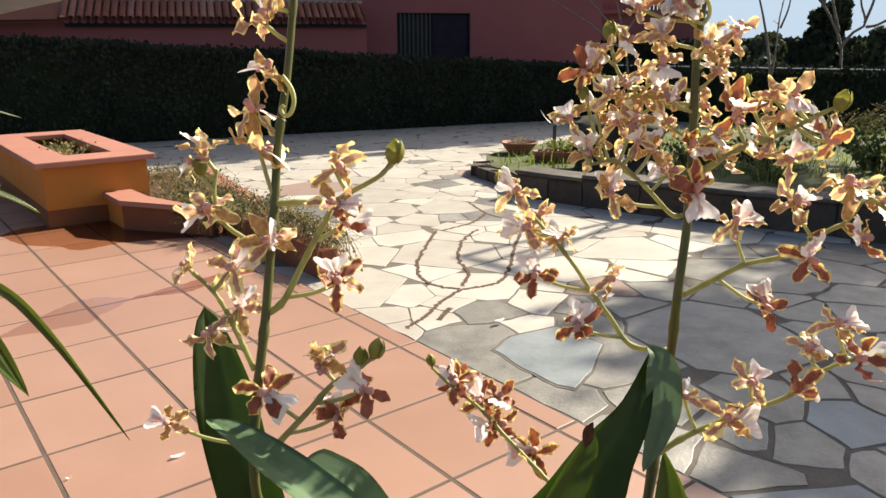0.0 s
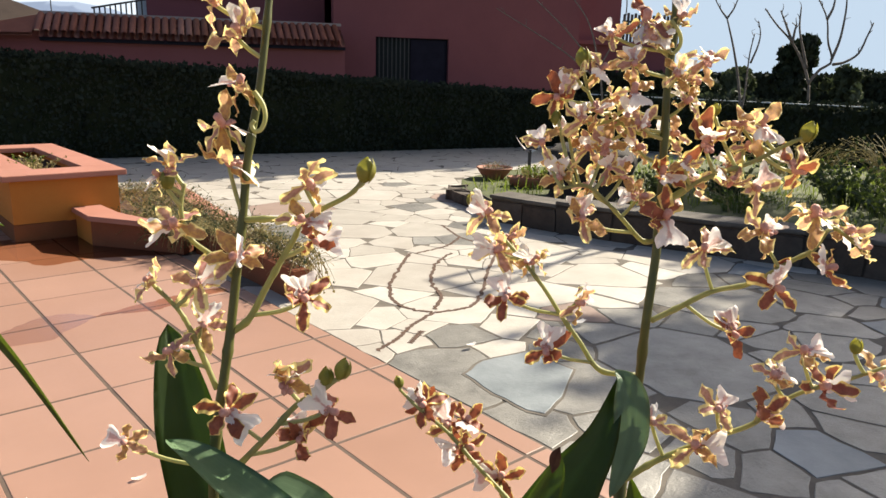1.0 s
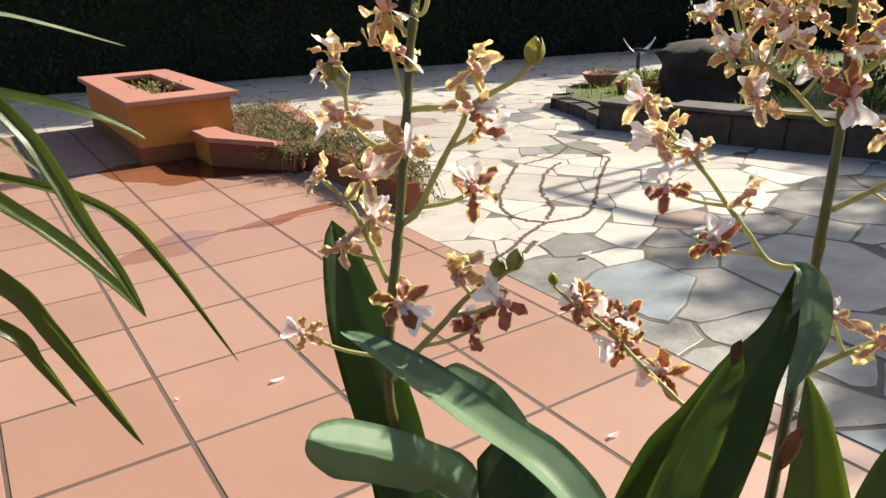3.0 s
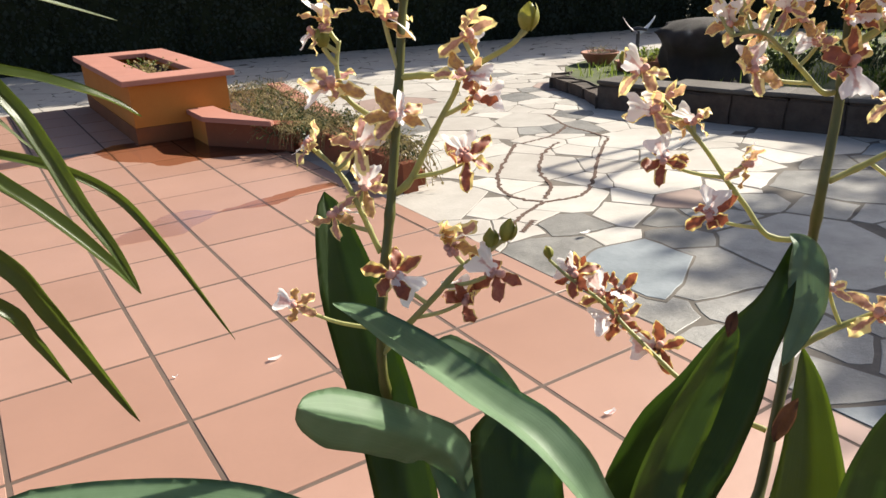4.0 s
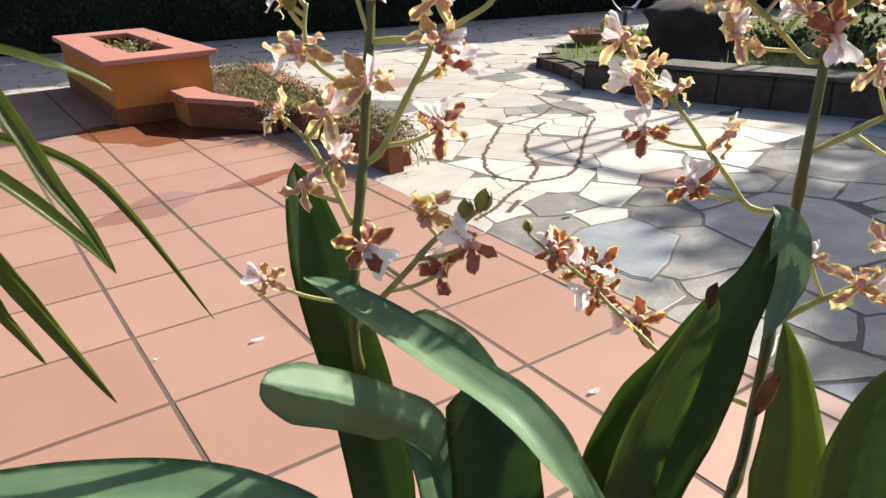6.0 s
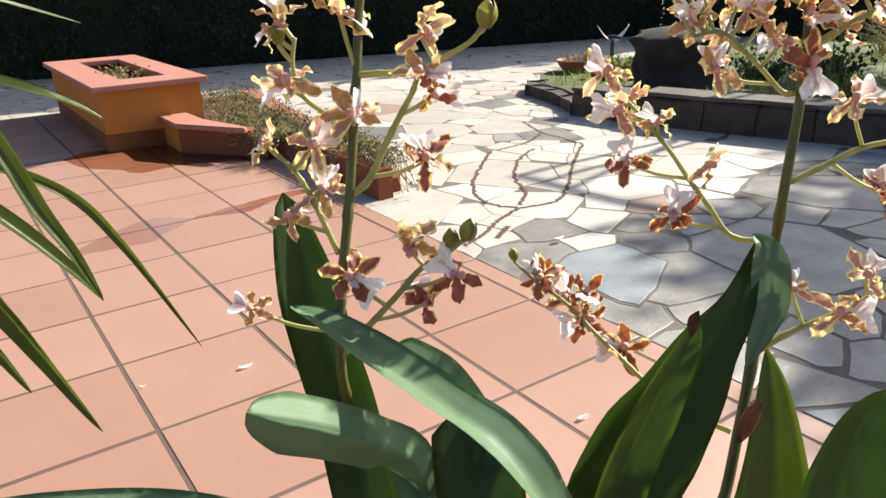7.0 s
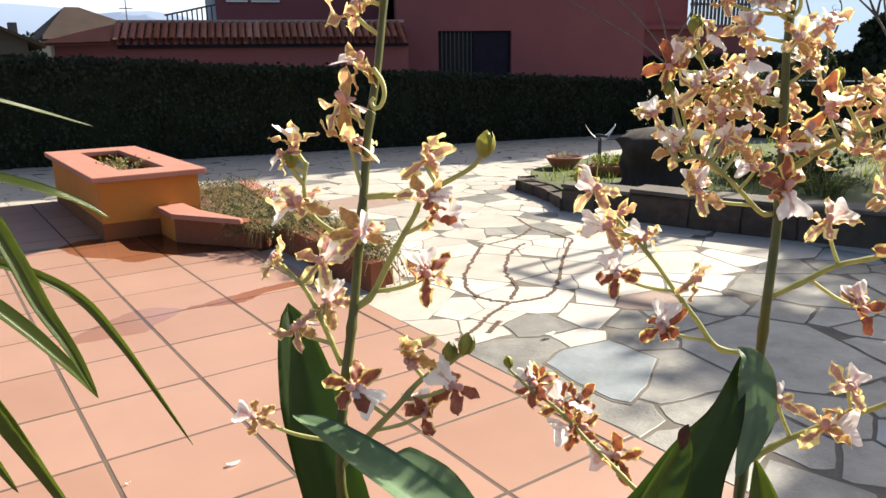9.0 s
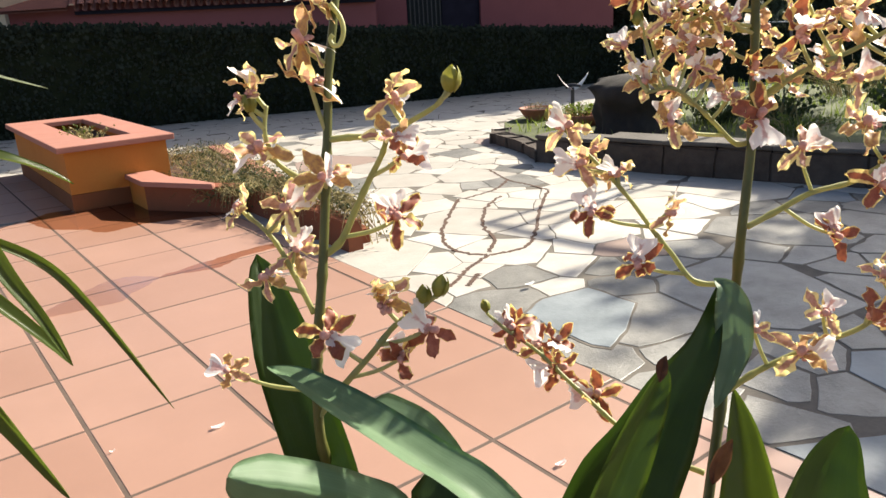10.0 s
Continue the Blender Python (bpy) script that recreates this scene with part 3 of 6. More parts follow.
for v in bm.verts:
    v.co.z += 0.025 * noise.noise(v.co * 14)
part("soil", bm, SOIL, planter, "dark dry soil", True)


def tuft(name, at, rng, count, height, spread, mats, label, category="plant", width=0.004):
    """A loose tuft of bent stems with a few leaflets."""
    thing = empty(name, at)
    for mat, share, leafy_bits in mats:
        bm = bmesh.new()
        for _ in range(int(count * share)):
            a, r = rng.uniform(0, 6.283), spread * math.sqrt(rng.random())
            p = Vector(at) + Vector((math.cos(a) * r * 0.5, math.sin(a) * r * 0.5, 0))
            lean = Vector((math.cos(a), math.sin(a), 0)) * spread * rng.uniform(0.2, 0.9)
            h = height * rng.uniform(0.5, 1.1)
            pts = [p, p + lean * 0.35 + Vector((0, 0, h * 0.6)), p + lean + Vector((0, 0, h * rng.uniform(0.7, 1.0)))]
            line = spline(pts, 4)
            tube_into(bm, line, [width * (1 - 0.17 * k) for k in range(5)], 3, False)
            if leafy_bits:
                clumps(bm, [q + Vector((rng.gauss(0, 0.006), rng.gauss(0, 0.006), 0)) for q in line[1:]], leafy_bits, rng, 2)
        ob = part("foliage", bm, mat, thing)
        ob["kind"] = "stuff"
    return tagged(thing, label, category)


rng = random.Random(11)
tuft("dry_plant", (0.74, 3.55, 0.272), rng, 26, 0.10, 0.12, ((DRYSTEM, 1.0, 0.014),), "half-dead pale little plant in the planter", "plant", 0.0025)
tuft("dry_plant", (0.78, 3.95, 0.272), rng, 20, 0.09, 0.10, ((DRYSTEM, 0.6, 0.012), (GRASSBLADE, 0.4, 0.016)), "small dry weeds in the planter", "plant", 0.0025)

# ---- low planted bed along the terrace edge ----
bed = empty("low_planter", (1.0, 2.2, 0))
tagged(bed, "low red-brown planter with a terracotta coping, overgrown", "planter")
BZ = 0.132
DU, DN = Vector((0.576, -0.817)), Vector((0.817, 0.576))
part("side_wall", box((0.785, 2.80, -0.004), (0.87, 3.068, BZ)), OCHRE, bed, "ochre end of the low wall")
part("front_wall", frame_box(bmesh.new(), (0.785, 2.798), DU, DN, (0.0, 0.52), (0, 0.085), (-0.004, BZ)), BRICKRED, bed)
part("long_wall", box((1.158, 1.42, -0.02), (1.225, 2.40, 0.112)), BRICKRED, bed)
part("outer_wall", frame_box(bmesh.new(), (1.227, 1.42), Vector((0.156, 0.988)), Vector((-0.988, 0.156)), (0.07, 2.8), (-0.06, 0.0), (-0.02, 0.05)), BRICKRED, bed)
bm = prism(bmesh.new(), [(0.765, 3.064), (0.765, 2.77), (0.992, 2.40), (1.02, 2.43), (0.915, 2.80), (0.915, 3.064)], BZ + 0.001, BZ + 0.025)
bmesh.ops.bevel(bm, geom=list(bm.edges), offset=0.004, segments=2, affect="EDGES")
part("coping", bm, RIM, bed)
part("coping", frame_box(bmesh.new(), (1.227, 1.42), Vector((0.156, 0.988)), Vector((-0.988, 0.156)), (1.3, 2.8), (-0.085, 0.025), (0.051, 0.072)), RIM, bed)
bm = bmesh.new()
prism(bm, [(0.88, 2.80), (1.09, 2.46), (1.227, 2.44), (1.227, 1.56), (1.26, 1.74), (1.62, 4.1), (1.064, 4.1), (1.064, 3.0), (0.88, 3.0)], -0.02, 0.06)
part("soil", bm, SOIL, bed)


# ---- raised garden bed with its kerb and ornaments ----
garden = empty("garden_bed", (4.5, 1.5, -0.012))
tagged(garden, "raised lawn bed edged with grey kerb stones", "garden bed")
BED = [(3.42, 3.10), (3.26, 2.92), (3.12, 2.45), (2.96, 2.17), (3.04, 1.70), (3.12, 1.36), (3.30, 0.84), (3.44, 0.44), (3.56, -0.1), (3.62, -0.8), (3.6, -2.4)]
KZ = 0.15
for k, (p, q) in enumerate(zip(BED, BED[1:])):
    u = Vector((q[0] - p[0], q[1] - p[1]))
    length = u.length
    u.normalize()
    n = Vector((-u.y, u.x))
    if n.x < 0:
        n = -n
    top = 0.05 if k < 3 else KZ - 0.02 * (k < 4)
    pieces = max(1, round(length / (0.26 if k % 2 else 0.44)))
    for j in range(pieces):
        a, b = length * j / pieces - 0.004, length * (j + 1) / pieces + 0.004
        bm = frame_box(bmesh.new(), p, u, n, (a, b), (0, 0.14), (-0.03, top + 0.006 * noise.noise((k * 3.1, j, 0))))
        bmesh.ops.bevel(bm, geom=list(bm.edges), offset=0.010, segments=2, affect="EDGES")
        bmesh.ops.subdivide_edges(bm, edges=[e for e in bm.edges if e.calc_length() > 0.05], cuts=3, use_grid_fill=True)
        for v in bm.verts:
            v.co += Vector((noise.noise(v.co * 11), noise.noise(v.co * 11 + Vector((7, 0, 0))), noise.noise(v.co * 11 + Vector((0, 9, 0))))) * 0.012
        part("kerb_stone", bm, KERBSTONE, garden)
        # thin caps added to carry the lighter tone of the lit top
        if k > 2:
            bm = frame_box(bmesh.new(), p, u, n, (a + 0.001, b - 0.001), (-0.012, 0.20), (top + 0.003, top + 0.026))
            bmesh.ops.bevel(bm, geom=list(bm.edges), offset=0.006, segments=1, affect="EDGES")
            for v in bm.verts:
                v.co += Vector((noise.noise(v.co * 9), noise.noise(v.co * 9 + Vector((7, 0, 0))), 0.4 * noise.noise(v.co * 9 + Vector((0, 9, 0))))) * 0.010
            part("cap_stone", bm, LITCAP, garden, "grey cap added for the kerb's sunlit top")
# lawn inside the kerb
bm = bmesh.new()
outline = [(x + 0.13, y - 0.01) for x, y in BED] + [(9.0, -2.4), (8.0, 1.2), (7.3, 3.0), (6.0, 3.45), (4.9, 3.55), (4.2, 3.5), (3.75, 3.32)]
prism(bm, outline, -0.05, 0.05)
part("lawn", bm, LAWN, garden, "sunlit rough lawn")
grng = random.Random(21)
bm = bmesh.new()
for _ in range(9000):
    x, y = grng.uniform(3.4, 8.5), grng.uniform(-1.6, 4.3)
    edge = next((p[0] for p, q in zip(BED, BED[1:]) if q[1] <= y <= p[1]), 3.55 + max(0, y - 3.1) * 1.6)
    if x < edge + 0.17 or noise.noise((x * 1.3, y * 1.3, 2)) < -0.25 or x > 7.6 + 0.0 * y or y > 3.5 - max(0, x - 5) * 0.2:
        continue
    h = grng.uniform(0.02, 0.075) * (1.5 if noise.noise((x * 2, y * 2, 9)) > 0.2 else 1)
    a = grng.uniform(0, 6.28)
    w = Vector((math.cos(a), math.sin(a), 0)) * 0.004
    p = Vector((x, y, 0.05))
    tip = p + Vector((grng.gauss(0, 0.02), grng.gauss(0, 0.02), h))
    mid = (p + tip) / 2 + Vector((0, 0, h * 0.15))
    v = [bm.verts.new(q) for q in (p - w, p + w, mid + w * 0.7, mid - w * 0.7, tip)]
    bm.faces.new(v[:4])
    bm.faces.new((v[3], v[2], v[4]))
tagged(part("grass", bm, GRASSBLADE), "short uneven sunlit grass in the raised bed", "grass", kind="stuff")


def bowl(at, r, h, label, seed):
    """A clay bowl with soil and small dead plants in it."""
    thing = empty("plant_bowl", at)
    part("bowl", lathe([(r * 0.5, 0), (r * 0.58, 0.004), (r * 0.85, h * 0.55), (r * 0.97, h * 0.86), (r * 1.03, h * 0.88), (r * 1.04, h), (r * 0.95, h), (r * 0.9, h * 0.85), (r * 0.2, h * 0.8)], 28, at), CLAY, thing, smooth=True)
    rr = random.Random(seed)
    part("soil", lathe([(r * 0.9, h * 0.8), (r * 0.6, h * 0.9), (r * 0.1, h * 0.93)], 20, at, 0.2), SOIL, thing, smooth=True)
    bm = bmesh.new()
    for _ in range(26):
        a, q = rr.uniform(0, 6.28), r * 0.8 * math.sqrt(rr.random())
        p = Vector(at) + Vector((q * math.cos(a), q * math.sin(a), h * 0.85))
        tube_into(bm, spline([p, p + Vector((rr.gauss(0, 0.012), rr.gauss(0, 0.012), 0.03)), p + Vector((rr.gauss(0, 0.025), rr.gauss(0, 0.025), rr.uniform(0.03, 0.07)))], 3), [0.003, 0.0025, 0.002, 0.001], 3, False)
    ob = part("dry_growth", bm, DRYSTEM, thing)
    ob["kind"] = "stuff"
    return tagged(thing, label, "plant pot")


bowl((4.02, 3.22, 0.05), 0.145, 0.095, "round red clay bowl with dry plants on the lawn", 3)
# longer clay trough
trough = empty("clay_trough", (4.0, 2.78, 0.05))
bm = bmesh.new()
prof = [(0.85, 0.0), (0.96, 0.05), (1.0, 0.075), (0.93, 0.075), (0.9, 0.055)]
rings = []
for s, z in prof:
    rings.append([bm.verts.new((4.0 + 0.76 * s * 0.24 * math.cos(a) - -0.65 * s * 0.11 * math.sin(a), 2.72 - 0.65 * s * 0.24 * math.cos(a) + 0.76 * s * 0.11 * math.sin(a), 0.05 + z)) for a in [2 * math.pi * j / 28 for j in range(28)]])
for r, q in zip(rings, rings[1:]):
    for j in range(28):
        bm.faces.new((r[j], r[(j + 1) % 28], q[(j + 1) % 28], q[j]))
bm.faces.new(rings[0][::-1])
bm.faces.new(rings[-1])
bmesh.ops.recalc_face_normals(bm, faces=bm.faces)
part("trough", bm, CLAY, trough, smooth=True)
tagged(trough, "long low red clay trough on the lawn", "plant pot")
tuft("trough_plant", (3.98, 2.74, 0.11), grng, 60, 0.10, 0.14, ((GRASSBLADE, 0.6, 0.02), (DRYSTEM, 0.4, 0.012)), "small green and dry plants in the clay trough", "plant", 0.003)

# ornament: dark post with two upturned pale wings
orn = empty("garden_ornament", (4.33, 3.12, 0.05))
op = Vector((4.33, 3.12, 0.05))
part("post", tube([op, op + Vector((0, 0, 0.23))], 0.017, 0.015, 4, 10), DARKMETAL, orn)
side = Vector((0.82, -0.57, 0))
for sgn, lab in ((-1, "white-tipped dark wing"), (1, "white-tipped dark wing")):
    bm = bmesh.new()
    rows = []
    for k in range(9):
        s = k / 8
        c = op + side * sgn * (0.01 + 0.115 * s) + Vector((0, 0, 0.225 + 0.03 * s + 0.085 * s * s))
        w = 0.035 * math.sin(math.pi * min(1, 0.15 + 0.85 * (1 - s)) * 0.5) * (1 if s < 0.95 else 0.5)
        d = Vector((0.57, 0.82, 0.25)).normalized()
        rows.append([bm.verts.new(c + d * w * t + Vector((0, 0, 0.006 * (1 - t * t)))) for t in (-1, -0.5, 0, 0.5, 1)] + [bm.verts.new(c + d * w * t - Vector((0, 0, 0.006))) for t in (1, 0, -1)])
    for r, q in zip(rows, rows[1:]):
        for j in range(8):
            bm.faces.new((r[j], r[(j + 1) % 8], q[(j + 1) % 8], q[j]))
    bm.faces.new(rows[0][::-1])
    bm.faces.new(rows[-1])
    bmesh.ops.recalc_face_normals(bm, faces=bm.faces)
    part("wing", bm, WHITEPAINT if sgn > 0 else FASCIA, orn, lab, True)
part("body", tube([op + Vector((-0.03, 0.05, 0.235)), op + Vector((0, 0, 0.25)), op + Vector((0.03, -0.06, 0.24))], 0.018, 0.010, 8, 10), DARKMETAL, orn, "dark body")
tagged(orn, "dark garden ornament with upturned pale wings on a post", "ornament")

# old dark stump with a rough bark skin
stump = empty("stump", (3.93, 2.15, 0.04))
bm = lathe([(0.31, 0.0), (0.29, 0.05), (0.275, 0.12), (0.28, 0.2), (0.30, 0.27), (0.32, 0.33), (0.27, 0.375), (0.14, 0.40), (0.03, 0.405)], 40, (3.93, 2.15, 0.04), 0.22)
bmesh.ops.subdivide_edges(bm, edges=bm.edges, cuts=1, use_grid_fill=True)
for v in bm.verts:
    q = v.co - Vector((3.93, 2.15, 0.2))
    v.co += Vector((q.x, q.y, 0)).normalized() * (0.034 * noise.noise(v.co * 9) + 0.016 * noise.noise(v.co * 30))
part("trunk", bm, DARKROCK, stump, smooth=True)
tagged(stump, "broad dark weathered tree stump on the lawn", "stump")

for at, n, h, sp, mats, lab in (
    ((4.75, 1.55, 0.05), 90, 0.26, 0.22, ((SHRUB, 0.7, 0.03), (DRYSTEM, 0.3, 0.015)), "dark little shrub on the lawn"),
    ((4.55, 1.95, 0.05), 80, 0.20, 0.25, ((SHRUB, 0.8, 0.028), (GRASSBLADE, 0.2, 0.02)), "low dark green plants beside the stump"),
    ((5.35, 0.95, 0.05), 130, 0.30, 0.34, ((SHRUB, 0.8, 0.035), (GRASSBLADE, 0.2, 0.03)), "dense dark green shrub on the lawn"),
    ((5.0, 0.55, 0.05), 80, 0.24, 0.3, ((GRASSBLADE, 0.7, 0.03), (SHRUB, 0.3, 0.03)), "tall sunlit weeds at the edge of the lawn"),
    ((4.35, 1.25, 0.05), 70, 0.15, 0.22, ((GRASSBLADE, 0.6, 0.02), (DRYSTEM, 0.4, 0.01)), "sunlit weeds and dry stalks in the bed"),
    ((6.6, 1.9, 0.05), 120, 0.34, 0.5, ((DRYSTEM, 0.8, 0.015), (SHRUB, 0.2, 0.03)), "tangle of dry twigs before the hedge"),
    ((6.9, 1.1, 0.05), 120, 0.4, 0.5, ((DRYSTEM, 0.8, 0.015), (SHRUB, 0.2, 0.03)), "tangle of dry twigs before the hedge"),
):
    tuft("garden_plant", at, grng, n, h, sp, mats, lab, "plant", 0.004)


# ---- trees beyond the boundary ----
def bare_tree(base, limbs, r, label):
    """A leafless pruned tree: a trunk and limbs, each a bent line with twigs."""
    thing = empty("bare_tree", base)
    rr = random.Random(int(base[0] * 100))
    b = Vector(base)
    for k, pts in enumerate(limbs):
        line = [b + Vector(p) for p in pts]
        r0 = r if k == 0 else r * 0.55
        bm = tube(line, r0, r0 * 0.4, 14, 8)
        if k:
            path = spline(line, 14)
            for j in (7, 11, 13):
                q = path[j]
                w = (path[j] - path[j - 1]).normalized()
                e = q + (w + Vector((rr.gauss(0, 0.7), rr.gauss(0, 0.7), rr.uniform(0.1, 0.8)))).normalized() * rr.uniform(0.05, 0.13)
                tube_into(bm, spline([q, (q + e) / 2 + Vector((rr.gauss(0, 0.02), rr.gauss(0, 0.02), 0.02)), e], 4), [r * 0.2 * (1 - 0.18 * i) for i in range(5)], 5)
        part("trunk" if k == 0 else "limb", bm, BARK, thing, smooth=True)
    return tagged(thing, label, "tree")


bare_tree((9.07, 2.88, -0.06), [
    [(-0.03, -0.03, 0), (0.03, 0.04, 0.38), (0.06, 0.09, 0.61), (0.11, 0.14, 0.92)],
    [(0.11, 0.14, 0.91), (0.1, 0.22, 1.12), (0.02, 0.37, 1.41), (-0.09, 0.54, 1.62), (-0.17, 0.67, 1.81)],
    [(0.02, 0.37, 1.41), (0.0, 0.45, 1.59), (-0.03, 0.54, 1.79)],
    [(0.02, 0.37, 1.4), (0.07, 0.38, 1.56), (0.1, 0.38, 1.64)],
    [(0.12, 0.2, 1.11), (0.11, 0.28, 1.36), (0.12, 0.35, 1.59), (0.16, 0.38, 1.83)],
    [(0.1, 0.15, 0.92), (0.23, 0.09, 1.09), (0.36, 0.01, 1.2), (0.36, 0.09, 1.43), (0.39, 0.15, 1.7), (0.35, 0.26, 1.93)],
    [(0.36, 0.02, 1.21), (0.48, 0.0, 1.47), (0.58, 0.02, 1.81), (0.63, 0.06, 2.04)],
    [(0.37, 0.0, 1.16), (0.48, -0.09, 1.19), (0.63, -0.18, 1.3), (0.74, -0.21, 1.51), (0.82, -0.23, 1.67)],
    [(0.39, 0.15, 1.7), (0.47, 0.13, 1.84), (0.52, 0.14, 2.01)],
], 0.034, "bare pruned grey tree behind the boundary hedge")
bare_tree((7.86, 3.13, -0.06), [
    [(0, 0, 0), (0.01, 0.01, 0.4), (0.06, 0.13, 0.9), (0.07, 0.24, 1.28), (0.06, 0.36, 1.63)],
    [(0.06, 0.36, 1.63), (0.02, 0.43, 1.73), (-0.03, 0.52, 1.9)],
    [(0.06, 0.36, 1.63), (0.14, 0.33, 1.75), (0.22, 0.32, 1.92)],
    [(0.03, 0.05, 0.6), (0.09, 0.06, 0.78), (0.19, 0.11, 1.18), (0.24, 0.12, 1.35), (0.28, 0.12, 1.47)],
    [(0.2, 0.09, 1.14), (0.28, 0.07, 1.32), (0.33, 0.08, 1.47), (0.33, 0.12, 1.61)],
], 0.022, "thin leafless sapling beside the lawn")
bare_tree((7.0, 4.4, -0.06), [
    [(0, 0, 0), (0.0, 0.05, 0.6), (-0.05, 0.1, 1.1)],
    [(-0.05, 0.1, 1.0), (-0.3, 0.4, 1.45), (-0.75, 0.75, 1.95)],
    [(-0.05, 0.1, 1.05), (-0.15, 0.25, 1.6), (-0.4, 0.6, 2.1)],
    [(-0.05, 0.1, 1.05), (0.1, -0.1, 1.6), (0.05, -0.1, 2.1)],
    [(-0.05, 0.1, 0.9), (-0.35, 0.45, 1.25), (-0.9, 1.0, 1.7)],
], 0.02, "leafless pale-twigged tree in front of the red house")


def leafy_tree(name, at, h, r, count, size, mat, label, seed, trunk=0.3, squash=1.0):
    """A tapered trunk, limbs and a crown of many small leaves in uneven clumps."""
    rr = random.Random(seed)
    thing = empty(name, at)
    b = Vector(at)
    part("trunk", tube([b, b + Vector((0.02, 0.01, h * trunk)), b + Vector((0, 0.03, h * 0.8))], h * 0.035, h * 0.012, 8, 8), BARK, thing, smooth=True)
    pts = []
    puffs = [(Vector((rr.gauss(0, r * 0.42), rr.gauss(0, r * 0.42), h * (trunk + (1 - trunk) * rr.uniform(0.15, 0.95)))), r * rr.uniform(0.22, 0.5)) for _ in range(26)]
    for c, q in puffs:
        taper = 1.15 - 0.75 * (c.z / h) * squash
        for _ in range(count // 26):
            d = Vector((rr.gauss(0, 1), rr.gauss(0, 1), rr.gauss(0, 1))).normalized() * q * rr.random() ** 0.4
            pts.append(b + Vector((c.x * taper, c.y * taper, c.z)) + d)
    bm = bmesh.new()
    clumps(bm, pts, size, rr)
    ob = part("crown", bm, mat, thing)
    ob["kind"] = "stuff"
    return tagged(thing, label, "tree")


leafy_tree("conifer", (13.2, 5.0, -0.06), 1.66, 0.40, 9500, 0.12, CONIFER, "dense dark conifer beyond the hedge", 31, 0.1, 0.6)
leafy_tree("shrub_tree", (14.3, 4.6, -0.06), 1.2, 0.36, 3600, 0.12, HAZYSHRUB, "rounded green shrub beside the conifer", 33, 0.15, 0.4)
leafy_tree("shrub_tree", (12.7, 5.9, -0.06), 1.2, 0.36, 3000, 0.12, HAZYSHRUB, "spiky olive green shrubs beyond the hedge", 35, 0.1, 0.4)
leafy_tree("shrub_tree", (12.6, 5.6, -0.06), 0.5, 0.8, 2200, 0.10, HAZYSHRUB, "low clipped green shrub beyond the hedge", 36, 0.1, 0.2)
for k, (x, y) in enumerate(((60.3, 21.4), (61.4, 20.2), (62.6, 19.0))):
    leafy_tree("umbrella_pine", (x, y, -0.06), 1.6, 1.3, 1400, 0.2, CONIFER, "distant umbrella pine against the sky", 40 + k, 0.62, 0.1)
for k, (x, y) in enumerate(((6.0, 30.0), (2.5, 29.0), (0.2, 27.0), (-2.0, 26.0))):
    leafy_tree("garden_tree", (x, y, -0.06), 2.0 - 0.1 * k, 1.4, 2200, 0.2, CONIFER, "dark garden tree behind the hedge", 50 + k, 0.2, 0.4)

hedge("far_hedge", (22.0, 17.5), (38.0, 3.0), 2.0, 1.0, 1.12, 5200, 0.3, "distant dull green hedge row beyond the gardens", 9)

# unseen tree added beside the courtyard, its crown placed to dapple the paving
shade = empty("dapple_tree", (8.4, -2.4, -0.06))
sb = Vector((8.4, -2.4, -0.06))
part("trunk", tube([sb, sb + Vector((0.02, 0.0, 1.4)), sb + Vector((-0.05, 0.3, 2.6)), sb + Vector((-0.2, 0.9, 3.7))], 0.15, 0.08, 14, 10), BARK, shade, smooth=True)
trr = random.Random(91)
fork = sb + Vector((-0.2, 0.9, 3.65))
pts = []
for k in range(200):
    foot = Vector((trr.uniform(1.3, 3.9), trr.uniform(-1.5, 0.60)))
    z = 4.4 + trr.uniform(-0.3, 0.4)
    gap = noise.noise((foot[0] * 1.9, foot[1] * 3.0, 4.0))
    if gap > -0.06 or (foot[0] < 1.78 and foot[1] > -0.1) or foot[1] > 0.50 - 0.10 * abs(foot[0] - 2.4):
        continue
    tip = Vector((foot[0] + 1.402 * z, foot[1] + 0.025 * z, z))
    path = spline([fork, fork.lerp(tip, 0.5) + Vector((0, 0, 0.3)), tip], 12)
    part("limb", tube_into(bmesh.new(), path, [0.03 * (1 - 0.07 * i) for i in range(13)], 6), BARK, shade)
    pts += [q + Vector((trr.gauss(0, 0.15), trr.gauss(0, 0.12), trr.gauss(0, 0.1))) for q in path[10:] for _ in range(26)]
for k in range(70):
    z = 4.4 + trr.uniform(-0.3, 0.4)
    x = trr.uniform(3.25, 5.2)
    tip = Vector((x + 1.402 * z, min(1.75, trr.uniform(-1.4, 0.45 + 1.3 * (x - 3.25))) + 0.025 * z, z))
    path = spline([fork, fork.lerp(tip, 0.5) + Vector((0, 0, 0.3)), tip], 12)
    part("limb", tube_into(bmesh.new(), path, [0.03 * (1 - 0.07 * i) for i in range(13)], 6), BARK, shade)
    pts += [q + Vector((trr.gauss(0, 0.17), trr.gauss(0, 0.15), trr.gauss(0, 0.1))) for q in path[11:] for _ in range(50)]
